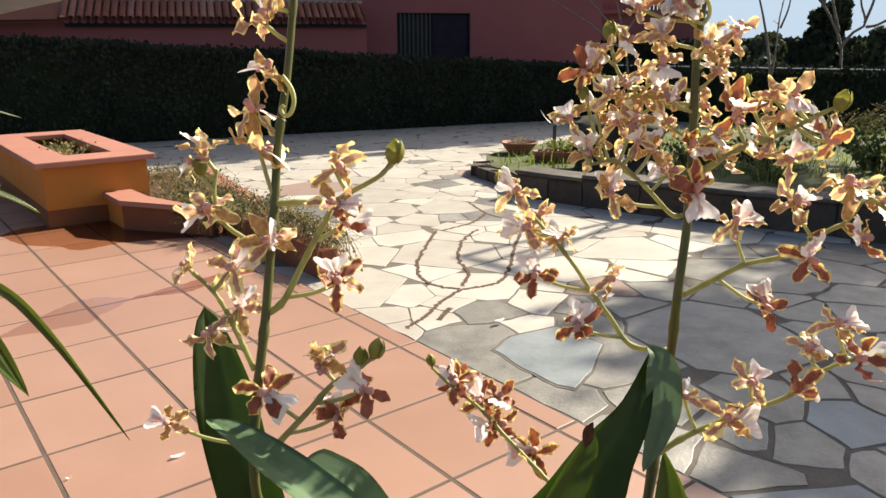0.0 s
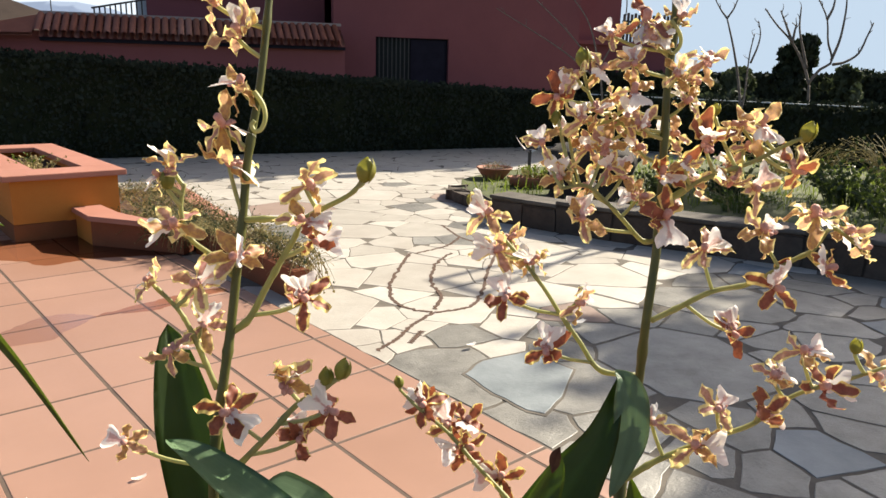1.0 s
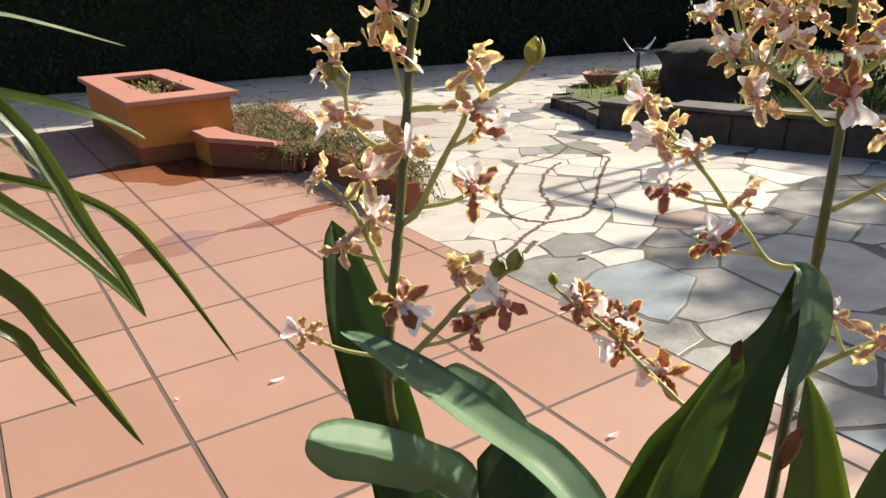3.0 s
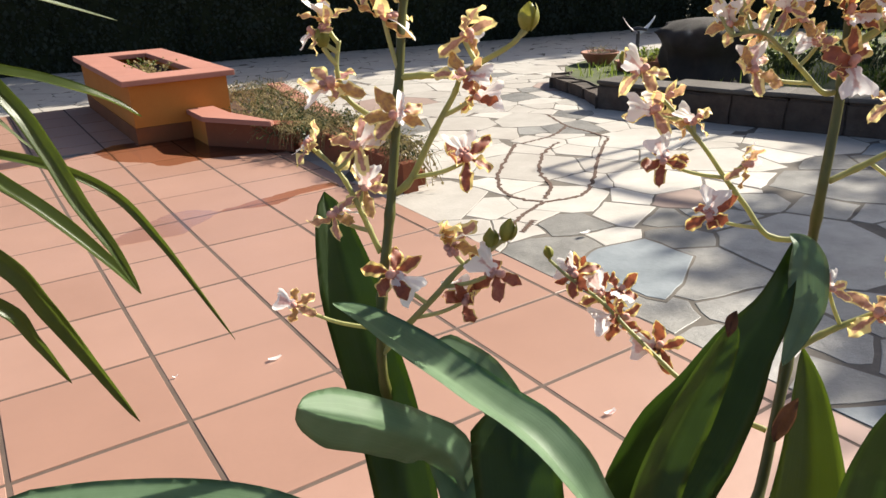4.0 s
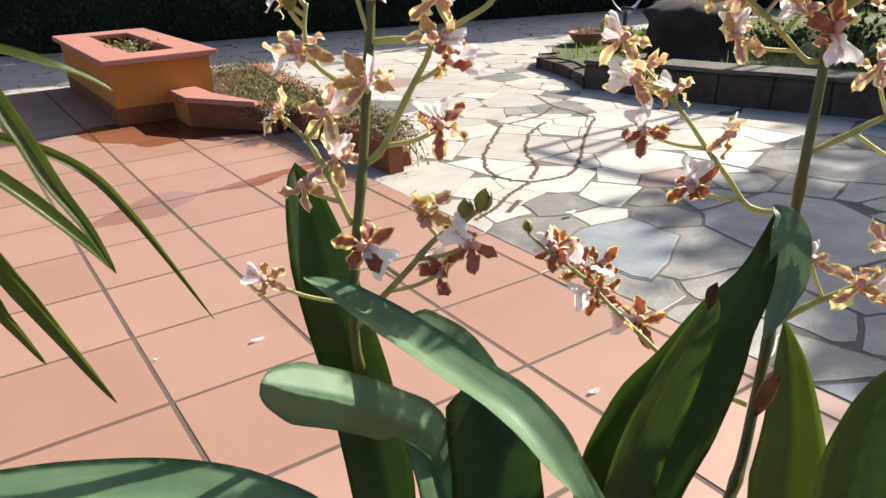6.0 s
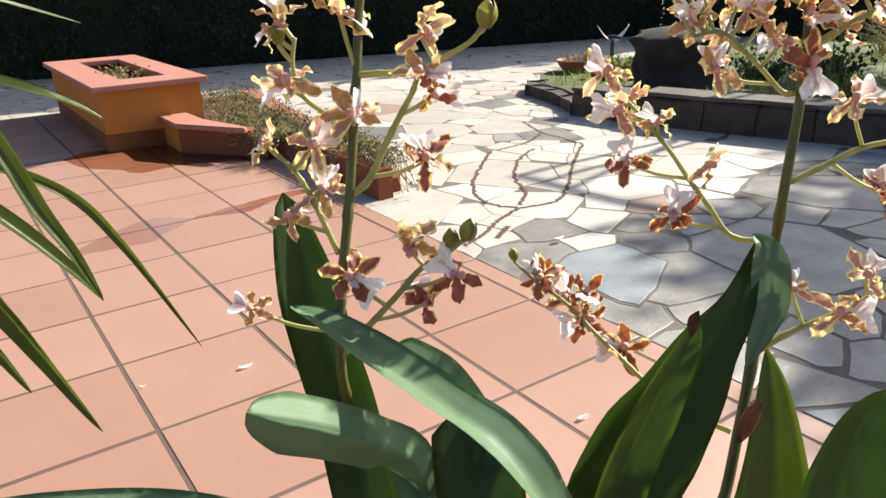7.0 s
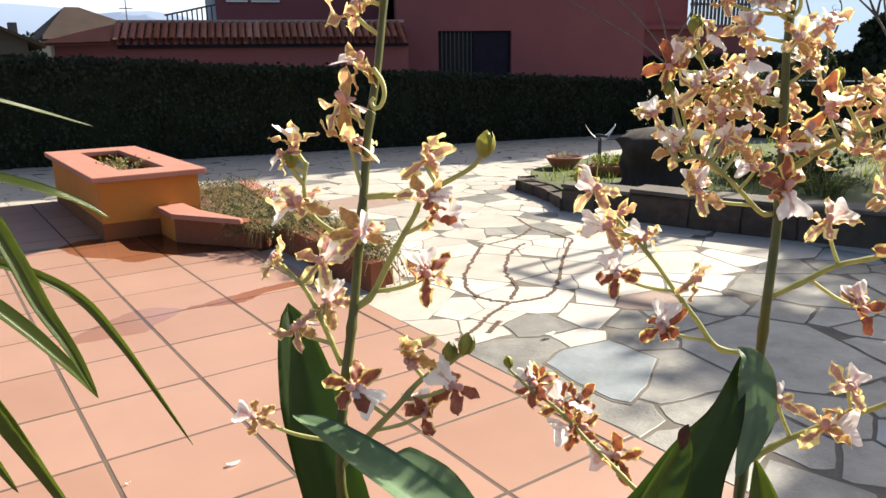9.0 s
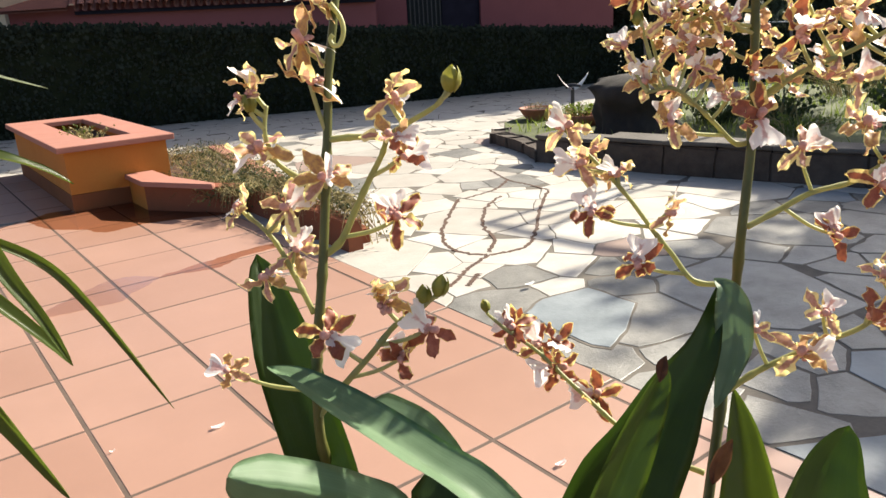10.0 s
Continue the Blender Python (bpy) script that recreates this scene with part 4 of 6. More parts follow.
# limbs out of view, hung where their shadows streak the paving
for y, lean in ((1.30, 0.0), (1.16, -0.05), (1.02, -0.35)):
    hang = [fork, Vector((7.3, 0.3, 3.75)), Vector((6.4, y - 0.1, 3.25)), Vector((6.05, y, 2.95)), Vector((5.95, y + 0.01 - lean * 0.4, 2.5)), Vector((5.9, y - lean, 1.9))]
    part("limb", tube(hang, 0.028, 0.014, 30, 6), BARK, shade, "unseen limb added for its streak of shade")
bm = bmesh.new()
clumps(bm, pts, 0.09, trr)
ob = part("crown", bm, SHRUB, shade)
ob["kind"] = "stuff"
tagged(shade, "unseen tree added to dapple the paving with shade", "tree")


# unseen tree added to shade the strip of paving before the hedge
tall = empty("shade_tree", (17.0, 3.0, -0.06))
tb = Vector((17.0, 3.0, -0.06))
part("trunk", tube([tb, tb + Vector((0.03, 0.1, 1.5)), tb + Vector((-0.1, 0.6, 3.3))], 0.14, 0.08, 12, 10), BARK, tall, smooth=True)
trr = random.Random(23)
pts = []
start = tb + Vector((-0.1, 0.6, 3.2))
for k in range(150):
    x, z = trr.uniform(-2.0, 6.3), 4.2 + trr.uniform(-0.3, 0.5)
    rim = 4.82 if x < 2.1 else max(4.08, 4.82 - 0.42 * (x - 2.1))
    tip = Vector((x + 1.402 * z, trr.uniform(rim + 0.12, 7.0 - 0.25 * x) + 0.025 * z, z))
    path = spline([start, Vector((13.2, 5.9, 4.4)).lerp(tip, 0.12), tip.lerp(Vector((13.2, 5.9, 4.4)), 0.4), tip], 12)
    part("limb", tube_into(bmesh.new(), path, [0.045 * (1 - 0.07 * i) for i in range(13)], 6), BARK, tall)
    pts += [tip + Vector((trr.gauss(0, 0.32), trr.gauss(0, 0.12), trr.gauss(0, 0.1))) for _ in range(130)]
bm = bmesh.new()
clumps(bm, pts, 0.24, trr)
ob = part("crown", bm, SHRUB, tall)
ob["kind"] = "stuff"
tagged(tall, "unseen tree added beyond the boundary hedge to shade the far paving", "tree")


# old tree and a blue drum before the hedge
old = empty("old_tree", (-0.10, 7.25, -0.06))
bm = lathe([(0.24, 0.0), (0.19, 0.12), (0.165, 0.35), (0.16, 0.6), (0.165, 0.85), (0.15, 1.2), (0.14, 1.7), (0.12, 2.2), (0.05, 2.45)], 28, (-0.10, 7.25, -0.06), 0.25)
bmesh.ops.subdivide_edges(bm, edges=bm.edges, cuts=1, use_grid_fill=True)
for v in bm.verts:
    q = v.co - Vector((-0.10, 7.25, v.co.z))
    v.co += q.normalized() * 0.03 * noise.noise((v.co.x * 18, v.co.y * 18, v.co.z * 5)) if q.length > 0.01 else Vector()
part("trunk", bm, BARK, old, smooth=True)
# limbs and crown above the view, added to cast shade
orr = random.Random(63)
pts = []
for k in range(12):
    tip = Vector((-0.6 + 2.2 * ((k * 0.618) % 1), orr.uniform(8.5, 9.5), orr.uniform(2.2, 2.5)))
    start = Vector((-0.10, 7.25, 2.0))
    path = spline([start, start.lerp(tip, 0.5) + Vector((0, 0, 0.3)), tip], 10)
    part("limb", tube_into(bmesh.new(), path, [0.05 * (1 - 0.08 * i) for i in range(11)], 6), DARKROCK, old)
    pts += [q + Vector((orr.gauss(0, 0.22), orr.gauss(0, 0.2), orr.gauss(0, 0.12))) for q in path[7:] for _ in range(90)]
bm = bmesh.new()
clumps(bm, pts, 0.13, orr)
ob = part("crown", bm, CONIFER, old)
ob["kind"] = "stuff"
tagged(old, "old dark tree with furrowed bark before the hedge", "tree")
drum = empty("blue_drum", (0.36, 7.28, -0.06))
BLUEPLASTIC = worn("faded_blue_plastic", (0.03, 0.08, 0.22), (0.045, 0.11, 0.30), 6, 0.6, 0.1)
part("drum", lathe([(0.085, 0.0), (0.09, 0.02), (0.09, 0.20), (0.094, 0.21), (0.094, 0.24), (0.09, 0.25), (0.09, 0.44), (0.094, 0.45), (0.094, 0.48), (0.09, 0.49), (0.085, 0.66), (0.07, 0.68)], 28, (0.36, 7.28, -0.06)), BLUEPLASTIC, drum, smooth=True)
part("lid", lathe([(0.075, 0.682), (0.078, 0.69), (0.078, 0.705), (0.07, 0.712)], 24, (0.36, 7.28, -0.06)), BLUEPLASTIC, drum, smooth=True)
tagged(drum, "small blue plastic drum standing before the dark hedge", "drum")


# ---- potted orchids close to the camera ----
POT = (0.055, -0.80)
pot = empty("orchid_pot", (*POT, 0))
part("pot", lathe([(0.085, 0.0), (0.09, 0.005), (0.118, 0.27), (0.121, 0.30), (0.132, 0.302), (0.132, 0.335), (0.122, 0.337), (0.117, 0.315), (0.05, 0.31)], 40, (*POT, 0)), CLAY, pot, smooth=True)
part("potting_bark", lathe([(0.116, 0.312), (0.08, 0.322), (0.01, 0.326)], 30, (*POT, 0), 0.1), SOIL, pot, "coarse brown orchid bark")
tagged(pot, "tall terracotta pot with orchid bark on the terrace", "plant pot")
plant_a = tagged(empty("orchid_plant", (0.01, -0.775, 0.322)), "orchid with a sparse spike of white, brown and yellow flowers", "orchid")
plant_b = tagged(empty("orchid_plant", (0.105, -0.825, 0.322)), "tall orchid with a dense branched spike of brown and yellow flowers", "orchid")
orng = random.Random(7)
VIEW = Vector((-0.58, -0.81, 0.25)).normalized()


def sheet(bm, rows, uvs=True):
    """A grid of points as one surface, with u across and v along."""
    layer = bm.loops.layers.uv.verify()
    vs = [[bm.verts.new(p) for p in r] for r in rows]
    m, n = len(rows) - 1, len(rows[0]) - 1
    for i in range(m):
        for j in range(n):
            f = bm.faces.new((vs[i][j], vs[i][j + 1], vs[i + 1][j + 1], vs[i + 1][j]))
            for lp, (a, b) in zip(f.loops, ((i, j), (i, j + 1), (i + 1, j + 1), (i + 1, j))):
                lp[layer].uv = (b / n, a / m)
    return bm


def blade(points, width, twist=0.0, keel=0.25, base=None, tip=0.10, count=34, face=VIEW, thick=0.0009, fold=0.0):
    """A strap leaf along its midrib from tip to base: keeled, tapering at the tip, with thickness."""
    pts = list(points) + ([base] if base else [])
    line = spline(pts, count)
    rows = []
    flat = keel
    for k, p in enumerate(line):
        s = k / count
        keel = flat * (1 + fold * (s - 0.35))
        way = (line[min(k + 1, count)] - line[max(k - 1, 0)]).normalized()
        n = (face - way * face.dot(way)).normalized()
        side = way.cross(n)
        q = Matrix.Rotation(twist * (1.2 - s) * 1.2, 3, way)
        n, side = q @ n, q @ side
        w = width / 2 * min(1.0, (max(s, 0.0) / tip) ** (0.8 if tip > 0.45 else 0.55)) * (1 - 0.45 * max(0, (s - 0.6) / 0.4)) * (1 + 0.03 * noise.noise((s * 9, width * 900, 1)))
        if base is None:
            w *= math.sin(math.pi * min(1.0, 0.12 + 0.88 * s)) ** 0.5
        w = max(w, 0.0004)
        row = []
        for j in range(9):
            t = j / 4 - 1
            rib = -0.0012 * max(0, 1 - abs(t) * 5) * (1 if keel > 0 else -0.6)
            row.append(p + side * t * w * (1 - 0.12 * keel * t * t) + n * (w * keel * (abs(t) ** 1.3) + rib + 0.0009 * noise.noise((s * 14, t * 1.5, width * 500))))
        rows.append(row)
    bm = sheet(bmesh.new(), rows)
    bmesh.ops.solidify(bm, geom=bm.faces[:], thickness=thick)
    return bm


def leaf(plant, points, width, twist, rise=0.0, label="", tip=0.10, keel=0.28, fold=0.0):
    """rise: 0 faces the terrace, 1 faces the sky; keel: how far the halves fold up, or down where negative; fold: more so towards the base."""
    base = None if "folded" in label else plant.location + Vector((orng.uniform(-0.025, 0.025), orng.uniform(-0.02, 0.02), 0.0))
    # sky-facing leaves take the lit tone, upright ones the shaded tone
    mat = SUNLEAF if "sunlit yellow" in label else MIDLEAF if "brown" in label else PALELEAF if "folded" in label else LITLEAF if rise >= 0.5 or "grey-green" in label else SHADELEAF
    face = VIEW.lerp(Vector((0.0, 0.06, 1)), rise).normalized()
    return part("leaf", blade(points, width, twist, keel, base, tip, face=face, fold=fold), mat, plant, label, True)


def stalk(plant, points, r0, r1):
    """A flower stalk with swollen nodes; returns its line for the flowers to hang on."""
    pts = [Vector(p) for p in points]
    if len(points) > 11:
        pts.append(plant.location + Vector((0, 0, 0.002)))
    count = 8 * len(pts)
    line = spline(pts, count)
    rad = [(r0 + (r1 - r0) * k / count) * (1 + 0.22 * max(0, 1 - abs((k % 16) - 8) / 2.0)) for k in range(count + 1)]
    part("flower_stalk", tube_into(bmesh.new(), line, rad, 10), STALK if r1 > 0.004 else BRANCH, plant, smooth=True)
    return line


def petal_material(name, body, blotch, margin, glow_body, glow_margin, edge0, through, alt=None):
    """Brown body with blotches and a pale margin; alt: a second body tone that some pieces take."""
    m, n, l, p = shader(name, 0.5)
    uv = n.new("ShaderNodeUVMap").outputs[0]
    sep = n.new("ShaderNodeSeparateXYZ")
    l.new(uv, sep.inputs[0])
    obj = n.new("ShaderNodeTexCoord").outputs["Object"]
    rnd = n.new("ShaderNodeObjectInfo").outputs["Random"]
    wob = noise_of(n, l, 260, 3, 0.6, obj)
    across = math_of(n, l, "MULTIPLY", math_of(n, l, "ABSOLUTE", math_of(n, l, "SUBTRACT", sep.outputs[0], 0.5)), 2.0)
    tip = math_of(n, l, "POWER", sep.outputs[1], 6.0)
    e = math_of(n, l, "ADD", math_of(n, l, "MAXIMUM", across, tip), math_of(n, l, "MULTIPLY", math_of(n, l, "SUBTRACT", wob, 0.5), 0.7))
    e = math_of(n, l, "ADD", e, math_of(n, l, "MULTIPLY", math_of(n, l, "SUBTRACT", rnd, 0.4), 0.6))
    mask = ramp_of(n, l, e, ((edge0, (0, 0, 0)), (min(0.99, edge0 + 0.16), (1, 1, 1))))
    spots = ramp_of(n, l, noise_of(n, l, 420, 2, 0.5, obj), ((0.42, (0, 0, 0)), (0.6, (1, 1, 1))))
    if alt:
        body = mixed(n, l, body, alt, ramp_of(n, l, rnd, ((0.25, (0, 0, 0)), (0.42, (1, 1, 1)))))
    inner = mixed(n, l, body, blotch, math_of(n, l, "MULTIPLY", spots, 0.75))
    col = mixed(n, l, inner, margin, mask)
    l.new(col, p.inputs["Base Color"])
    veins = noise_of(n, l, 1.0, 3, 0.6, uv, (26, 2, 1))
    bumped(n, l, p, veins, 0.3, 0.0006)
    t = n.new("ShaderNodeBsdfTranslucent")
    l.new(mixed(n, l, glow_body, glow_margin, mask), t.inputs["Color"])
    mix = n.new("ShaderNodeMixShader")
    mix.inputs[0].default_value = through
    l.new(p.outputs[0], mix.inputs[1])
    l.new(t.outputs[0], mix.inputs[2])
    l.new(mix.outputs[0], n["Material Output"].inputs[0])
    return m


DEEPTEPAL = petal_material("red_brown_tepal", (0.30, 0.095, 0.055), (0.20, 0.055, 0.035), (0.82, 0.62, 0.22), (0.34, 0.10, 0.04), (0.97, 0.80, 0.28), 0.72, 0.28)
TEPAL = petal_material("brown_yellow_tepal", (0.55, 0.32, 0.06), (0.25, 0.08, 0.05), (0.91, 0.77, 0.34), (0.62, 0.38, 0.22), (1.0, 0.87, 0.36), 0.60, 0.36, (0.47, 0.24, 0.24))
LIP = petal_material("white_lip", (0.68, 0.44, 0.43), (0.45, 0.21, 0.22), (0.93, 0.90, 0.87), (0.85, 0.66, 0.62), (0.99, 0.97, 0.94), 0.22, 0.45)
CREST = worn("mauve_column", (0.50, 0.22, 0.18), (0.70, 0.42, 0.34), 300, 0.65, 0.2, None, 0.0, 0.2)
UNIT = 0.0225  # length of a tepal


def tepal_mesh(seed, length, width, back, wave, mat):
    rr = random.Random(seed)
    rows = []
    ph = rr.uniform(0, 6)
    hook = rr.uniform(-0.5, 0.7)
    for i in range(17):
        s = i / 16
        w = width / 2 * (0.22 + 0.78 * math.sin(min(1.0, s / 0.58) * math.pi / 2) ** 1.5) * (1 if s < 0.58 else (1 - ((s - 0.58) / 0.42) ** 2.3))
        w = max(w * (1 + 0.07 * math.sin(19 * s + ph)), 0.00025)
        row = []
        for j in range(7):
            t = j / 3 - 1
            z = back * length * s * s + wave * t * abs(t) * math.sin(13 * s + ph + t) * length - 0.22 * w * (1 - t * t) + hook * length * max(0, s - 0.72) ** 2 * 2.2
            row.append(Vector((t * w + 0.05 * length * s * math.sin(5 * s + ph), length * (s - 0.10 * abs(back) * s), z)))
        rows.append(row)
    me = bpy.data.meshes.new("tepal")
    bm = sheet(bmesh.new(), rows)
    bm.to_mesh(me)
    bm.free()
    me.materials.append(mat)
    me.polygons.foreach_set("use_smooth", [True] * len(me.polygons))
    return me


def lip_mesh(seed, length, width):
    """Broad lip: a narrow waist, then two frilled lobes, bent down."""
    rr = random.Random(seed)
    ph = rr.uniform(0, 6)
    rows = []
    for i in range(15):
        s = i / 14
        w = width / 2 * (0.34 + 0.14 * math.sin(min(1, s / 0.3) * math.pi) + 0.66 * max(0, math.sin(max(0, (s - 0.3) / 0.7) * math.pi * 0.60)) ** 1.2)
        row = []
        for j in range(13):
            t = j / 6 - 1
            frill = 0.11 * length * s * s * math.sin(t * 11 + ph) * abs(t) + 0.05 * length * s * math.sin(t * 23 + ph * 2)
            y = length * (s + (0.10 * abs(t) ** 2 if s > 0.5 else 0) * (s - 0.5) - (0.13 * (s ** 6) * (1 - abs(t)) ** 2))
            row.append(Vector((t * w + 0.02 * length * math.sin(17 * s + ph) * t, y, -0.30 * length * s * s + frill + 0.10 * w * t * t)))
        rows.append(row)
    me = bpy.data.meshes.new("lip")
    bm = sheet(bmesh.new(), rows)
    bm.to_mesh(me)
    bm.free()
    me.materials.append(LIP)
    me.polygons.foreach_set("use_smooth", [True] * len(me.polygons))
    return me


def column_mesh():
    bm = bmesh.new()
    tube_into(bm, [Vector(p) * UNIT for p in ((0, -0.06, -0.10), (0, 0.0, 0.02), (0, 0.06, 0.16), (0, 0.12, 0.30), (0, 0.14, 0.36))], [UNIT * r for r in (0.09, 0.12, 0.115, 0.125, 0.05)], 10)
    for x, y in ((-0.11, -0.12), (0.11, -0.12), (0, -0.2), (-0.06, -0.3), (0.07, -0.29)):
        bmesh.ops.create_icosphere(bm, subdivisions=1, radius=UNIT * 0.085, matrix=Matrix.LocRotScale(Vector((x, y, 0.03)) * UNIT, None, (1, 1.3, 0.8)))
    me = bpy.data.meshes.new("flower")
    bm.to_mesh(me)
    bm.free()
    me.materials.append(CREST)
    me.polygons.foreach_set("use_smooth", [True] * len(me.polygons))
    return me


COLUMN = column_mesh()
SEPALS, PETALS, DEEPSEPALS, DEEPPETALS = ([tepal_mesh(first + k, UNIT * long, UNIT * wide, b, wave, mat) for k, b in enumerate(bends)] for first, long, wide, wave, mat, bends in (
    (0, 0.84, 0.40, 0.10, TEPAL, (-0.55, 0.25, -0.75, 0.35, -0.3)), (20, 0.78, 0.45, 0.13, TEPAL, (-0.65, 0.30, -0.3, 0.45, -0.7)),
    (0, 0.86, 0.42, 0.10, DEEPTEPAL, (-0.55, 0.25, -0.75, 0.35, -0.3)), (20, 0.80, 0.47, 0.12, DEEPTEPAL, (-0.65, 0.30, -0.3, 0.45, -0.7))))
LIPS = [lip_mesh(k, UNIT * 0.70, UNIT * 0.88) for k in range(5)]
FACE = Matrix(((0.81, 0, -0.58), (-0.58, 0, -0.81), (0, 1, 0)))  # columns: right, up, towards the terrace door


def pedicel(plant, line, place, r=0.0015, pull=0.5):
    """A thin pale stem from the nearest lower point of a stalk to a flower."""
    p = Vector(place)
    near = min(line, key=lambda q: (q - p).length + max(0, q.z - p.z + 0.012) * 1.2)
    mid = near.lerp(p, 0.55) + Vector((0, 0, -0.12 * (near - p).length * pull))
    part("pedicel", tube([near, mid, p], r * 1.15, r, 10, 6), PALESTALK, plant, smooth=True)


def flower(plant, line, place, size, yaw, pitch, roll, deep=False, cup=0):
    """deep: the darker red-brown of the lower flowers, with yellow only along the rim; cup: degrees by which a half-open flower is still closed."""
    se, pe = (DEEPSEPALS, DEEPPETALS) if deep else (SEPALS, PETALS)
    k = orng.randrange(5)
    turn = Euler((radians(-pitch), 0, 0)).to_matrix()
    m3 = FACE @ Euler((0, radians(yaw), 0)).to_matrix() @ turn @ Euler((0, 0, radians(-roll))).to_matrix()
    behind = Vector(place) - m3.col[2] * UNIT * size * 0.1
    pedicel(plant, line, behind)
    head = new("flower", COLUMN)
    head.parent = plant
    head.matrix_basis = Matrix.Translation(Vector(place) - plant.location) @ m3.to_4x4() @ Matrix.Scale(size, 4)
    jit = lambda a: orng.gauss(0, a)
    for name, mesh, ang, tilt in (("sepal", se[k], 0, 10), ("petal", pe[k], 68, 12), ("petal", pe[(k + 1) % 5], -68, 12), ("sepal", se[(k + 2) % 5], 142, 6), ("sepal", se[(k + 3) % 5], -142, 6), ("lip", LIPS[k], 180, 26)):
        ob = new(name, mesh)
        ob.parent = head
        tilt += cup + jit(10 if cup else 27)
        ob.matrix_basis = Euler((0, 0, radians(ang + jit(13)))).to_matrix().to_4x4() @ Euler((radians(tilt if name != "lip" else tilt), 0, 0)).to_matrix().to_4x4() @ Matrix.Scale((1.12 if deep and name == "lip" else 1) + jit(0.06), 4) @ Matrix.Translation((0, UNIT * 0.08, 0))
    return head


def curl(plant, points, r):
    """A curled pale tendril-like stem."""
    part("pedicel", tube(points, r, r * 0.8, 24, 8), PALESTALK, plant, smooth=True)


def withered(plant, points, width, label):
    part("withered_tip", blade(points, width, 0.4, 0.5, None, 0.3, 14), DRYLEAF, plant, label, True)


def bud(plant, line, place, length, lean, sign):
    """A closed bud: a pointed body of overlapping sepals on a thin stem."""
    p = Vector(place)
    axis = (Vector((0.81, -0.58, 0)) * lean + Vector((0, 0, sign))).normalized()
    foot = p - axis * length * 0.5
    pedicel(plant, line, foot, 0.0016)
    line2 = [foot + axis * length * s for s in (0, 0.1, 0.3, 0.5, 0.7, 0.88, 1.0)]
    body = part("bud", tube_into(bmesh.new(), line2, [length * r for r in (0.08, 0.19, 0.30, 0.33, 0.27, 0.14, 0.02)], 12), BUD, plant, "closed green and yellow bud", True)
    side = axis.cross(Vector((0.2, 0.9, 0.1))).normalized()
    for a in (0.4, 2.5, 4.6):
        d = Matrix.Rotation(a, 3, axis) @ side
        e = axis.cross(d)
        rows = []
        for i in range(7):
            s = i / 6
            rr = length * (0.10 + 0.30 * math.sin(math.pi * min(0.98, 0.1 + 0.85 * s)))
            w = 0.85 * math.sin(math.pi * (0.12 + 0.85 * s)) + 0.05
            rows.append([foot + axis * length * (0.02 + 1.02 * s) + (d * math.cos(t * w) + e * math.sin(t * w)) * rr for t in (-1, -0.5, 0, 0.5, 1)])
        part("bud_sepal", sheet(bmesh.new(), rows), BUD, body, "", True)


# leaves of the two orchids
leaf(plant_a, [(-0.021, -0.521, 0.696), (-0.024, -0.545, 0.655), (-0.026, -0.576, 0.598), (-0.026, -0.606, 0.549), (-0.030, -0.636, 0.493), (-0.036, -0.655, 0.456), (-0.045, -0.683, 0.398)], 0.048, -0.25, 0, "upright strap leaf in the dark shaded tone", 0.22)
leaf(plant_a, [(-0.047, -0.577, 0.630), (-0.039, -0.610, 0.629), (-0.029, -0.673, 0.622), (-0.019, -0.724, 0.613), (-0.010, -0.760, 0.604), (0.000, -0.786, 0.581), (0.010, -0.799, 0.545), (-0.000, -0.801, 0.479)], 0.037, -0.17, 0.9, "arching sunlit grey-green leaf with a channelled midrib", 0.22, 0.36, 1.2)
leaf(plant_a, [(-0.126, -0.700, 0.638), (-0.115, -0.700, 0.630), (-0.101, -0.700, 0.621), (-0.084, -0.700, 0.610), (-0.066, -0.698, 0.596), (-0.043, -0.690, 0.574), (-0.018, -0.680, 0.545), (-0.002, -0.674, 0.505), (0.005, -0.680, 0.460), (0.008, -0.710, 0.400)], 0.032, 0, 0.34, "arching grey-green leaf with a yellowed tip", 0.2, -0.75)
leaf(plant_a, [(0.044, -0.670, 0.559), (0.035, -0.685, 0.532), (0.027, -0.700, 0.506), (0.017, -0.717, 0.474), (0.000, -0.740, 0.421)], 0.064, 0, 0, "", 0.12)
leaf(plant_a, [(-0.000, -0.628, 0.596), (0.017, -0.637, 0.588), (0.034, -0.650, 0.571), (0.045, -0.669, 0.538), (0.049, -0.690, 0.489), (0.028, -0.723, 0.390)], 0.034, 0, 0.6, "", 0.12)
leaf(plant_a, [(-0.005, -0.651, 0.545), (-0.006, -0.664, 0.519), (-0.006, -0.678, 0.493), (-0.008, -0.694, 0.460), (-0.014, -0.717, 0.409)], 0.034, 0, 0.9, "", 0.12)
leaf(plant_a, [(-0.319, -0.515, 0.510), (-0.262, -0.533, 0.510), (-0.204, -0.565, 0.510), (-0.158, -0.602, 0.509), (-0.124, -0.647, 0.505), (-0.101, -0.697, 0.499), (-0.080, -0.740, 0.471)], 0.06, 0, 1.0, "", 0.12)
leaf(plant_b, [(0.293, -0.723, 0.645), (0.258, -0.732, 0.598), (0.222, -0.732, 0.568), (0.189, -0.734, 0.537), (0.150, -0.733, 0.504), (0.118, -0.737, 0.470), (0.099, -0.750, 0.437), (0.087, -0.773, 0.392)], 0.08, 0.05, 0.15, "broad leaf in the dark shaded tone", 0.46)
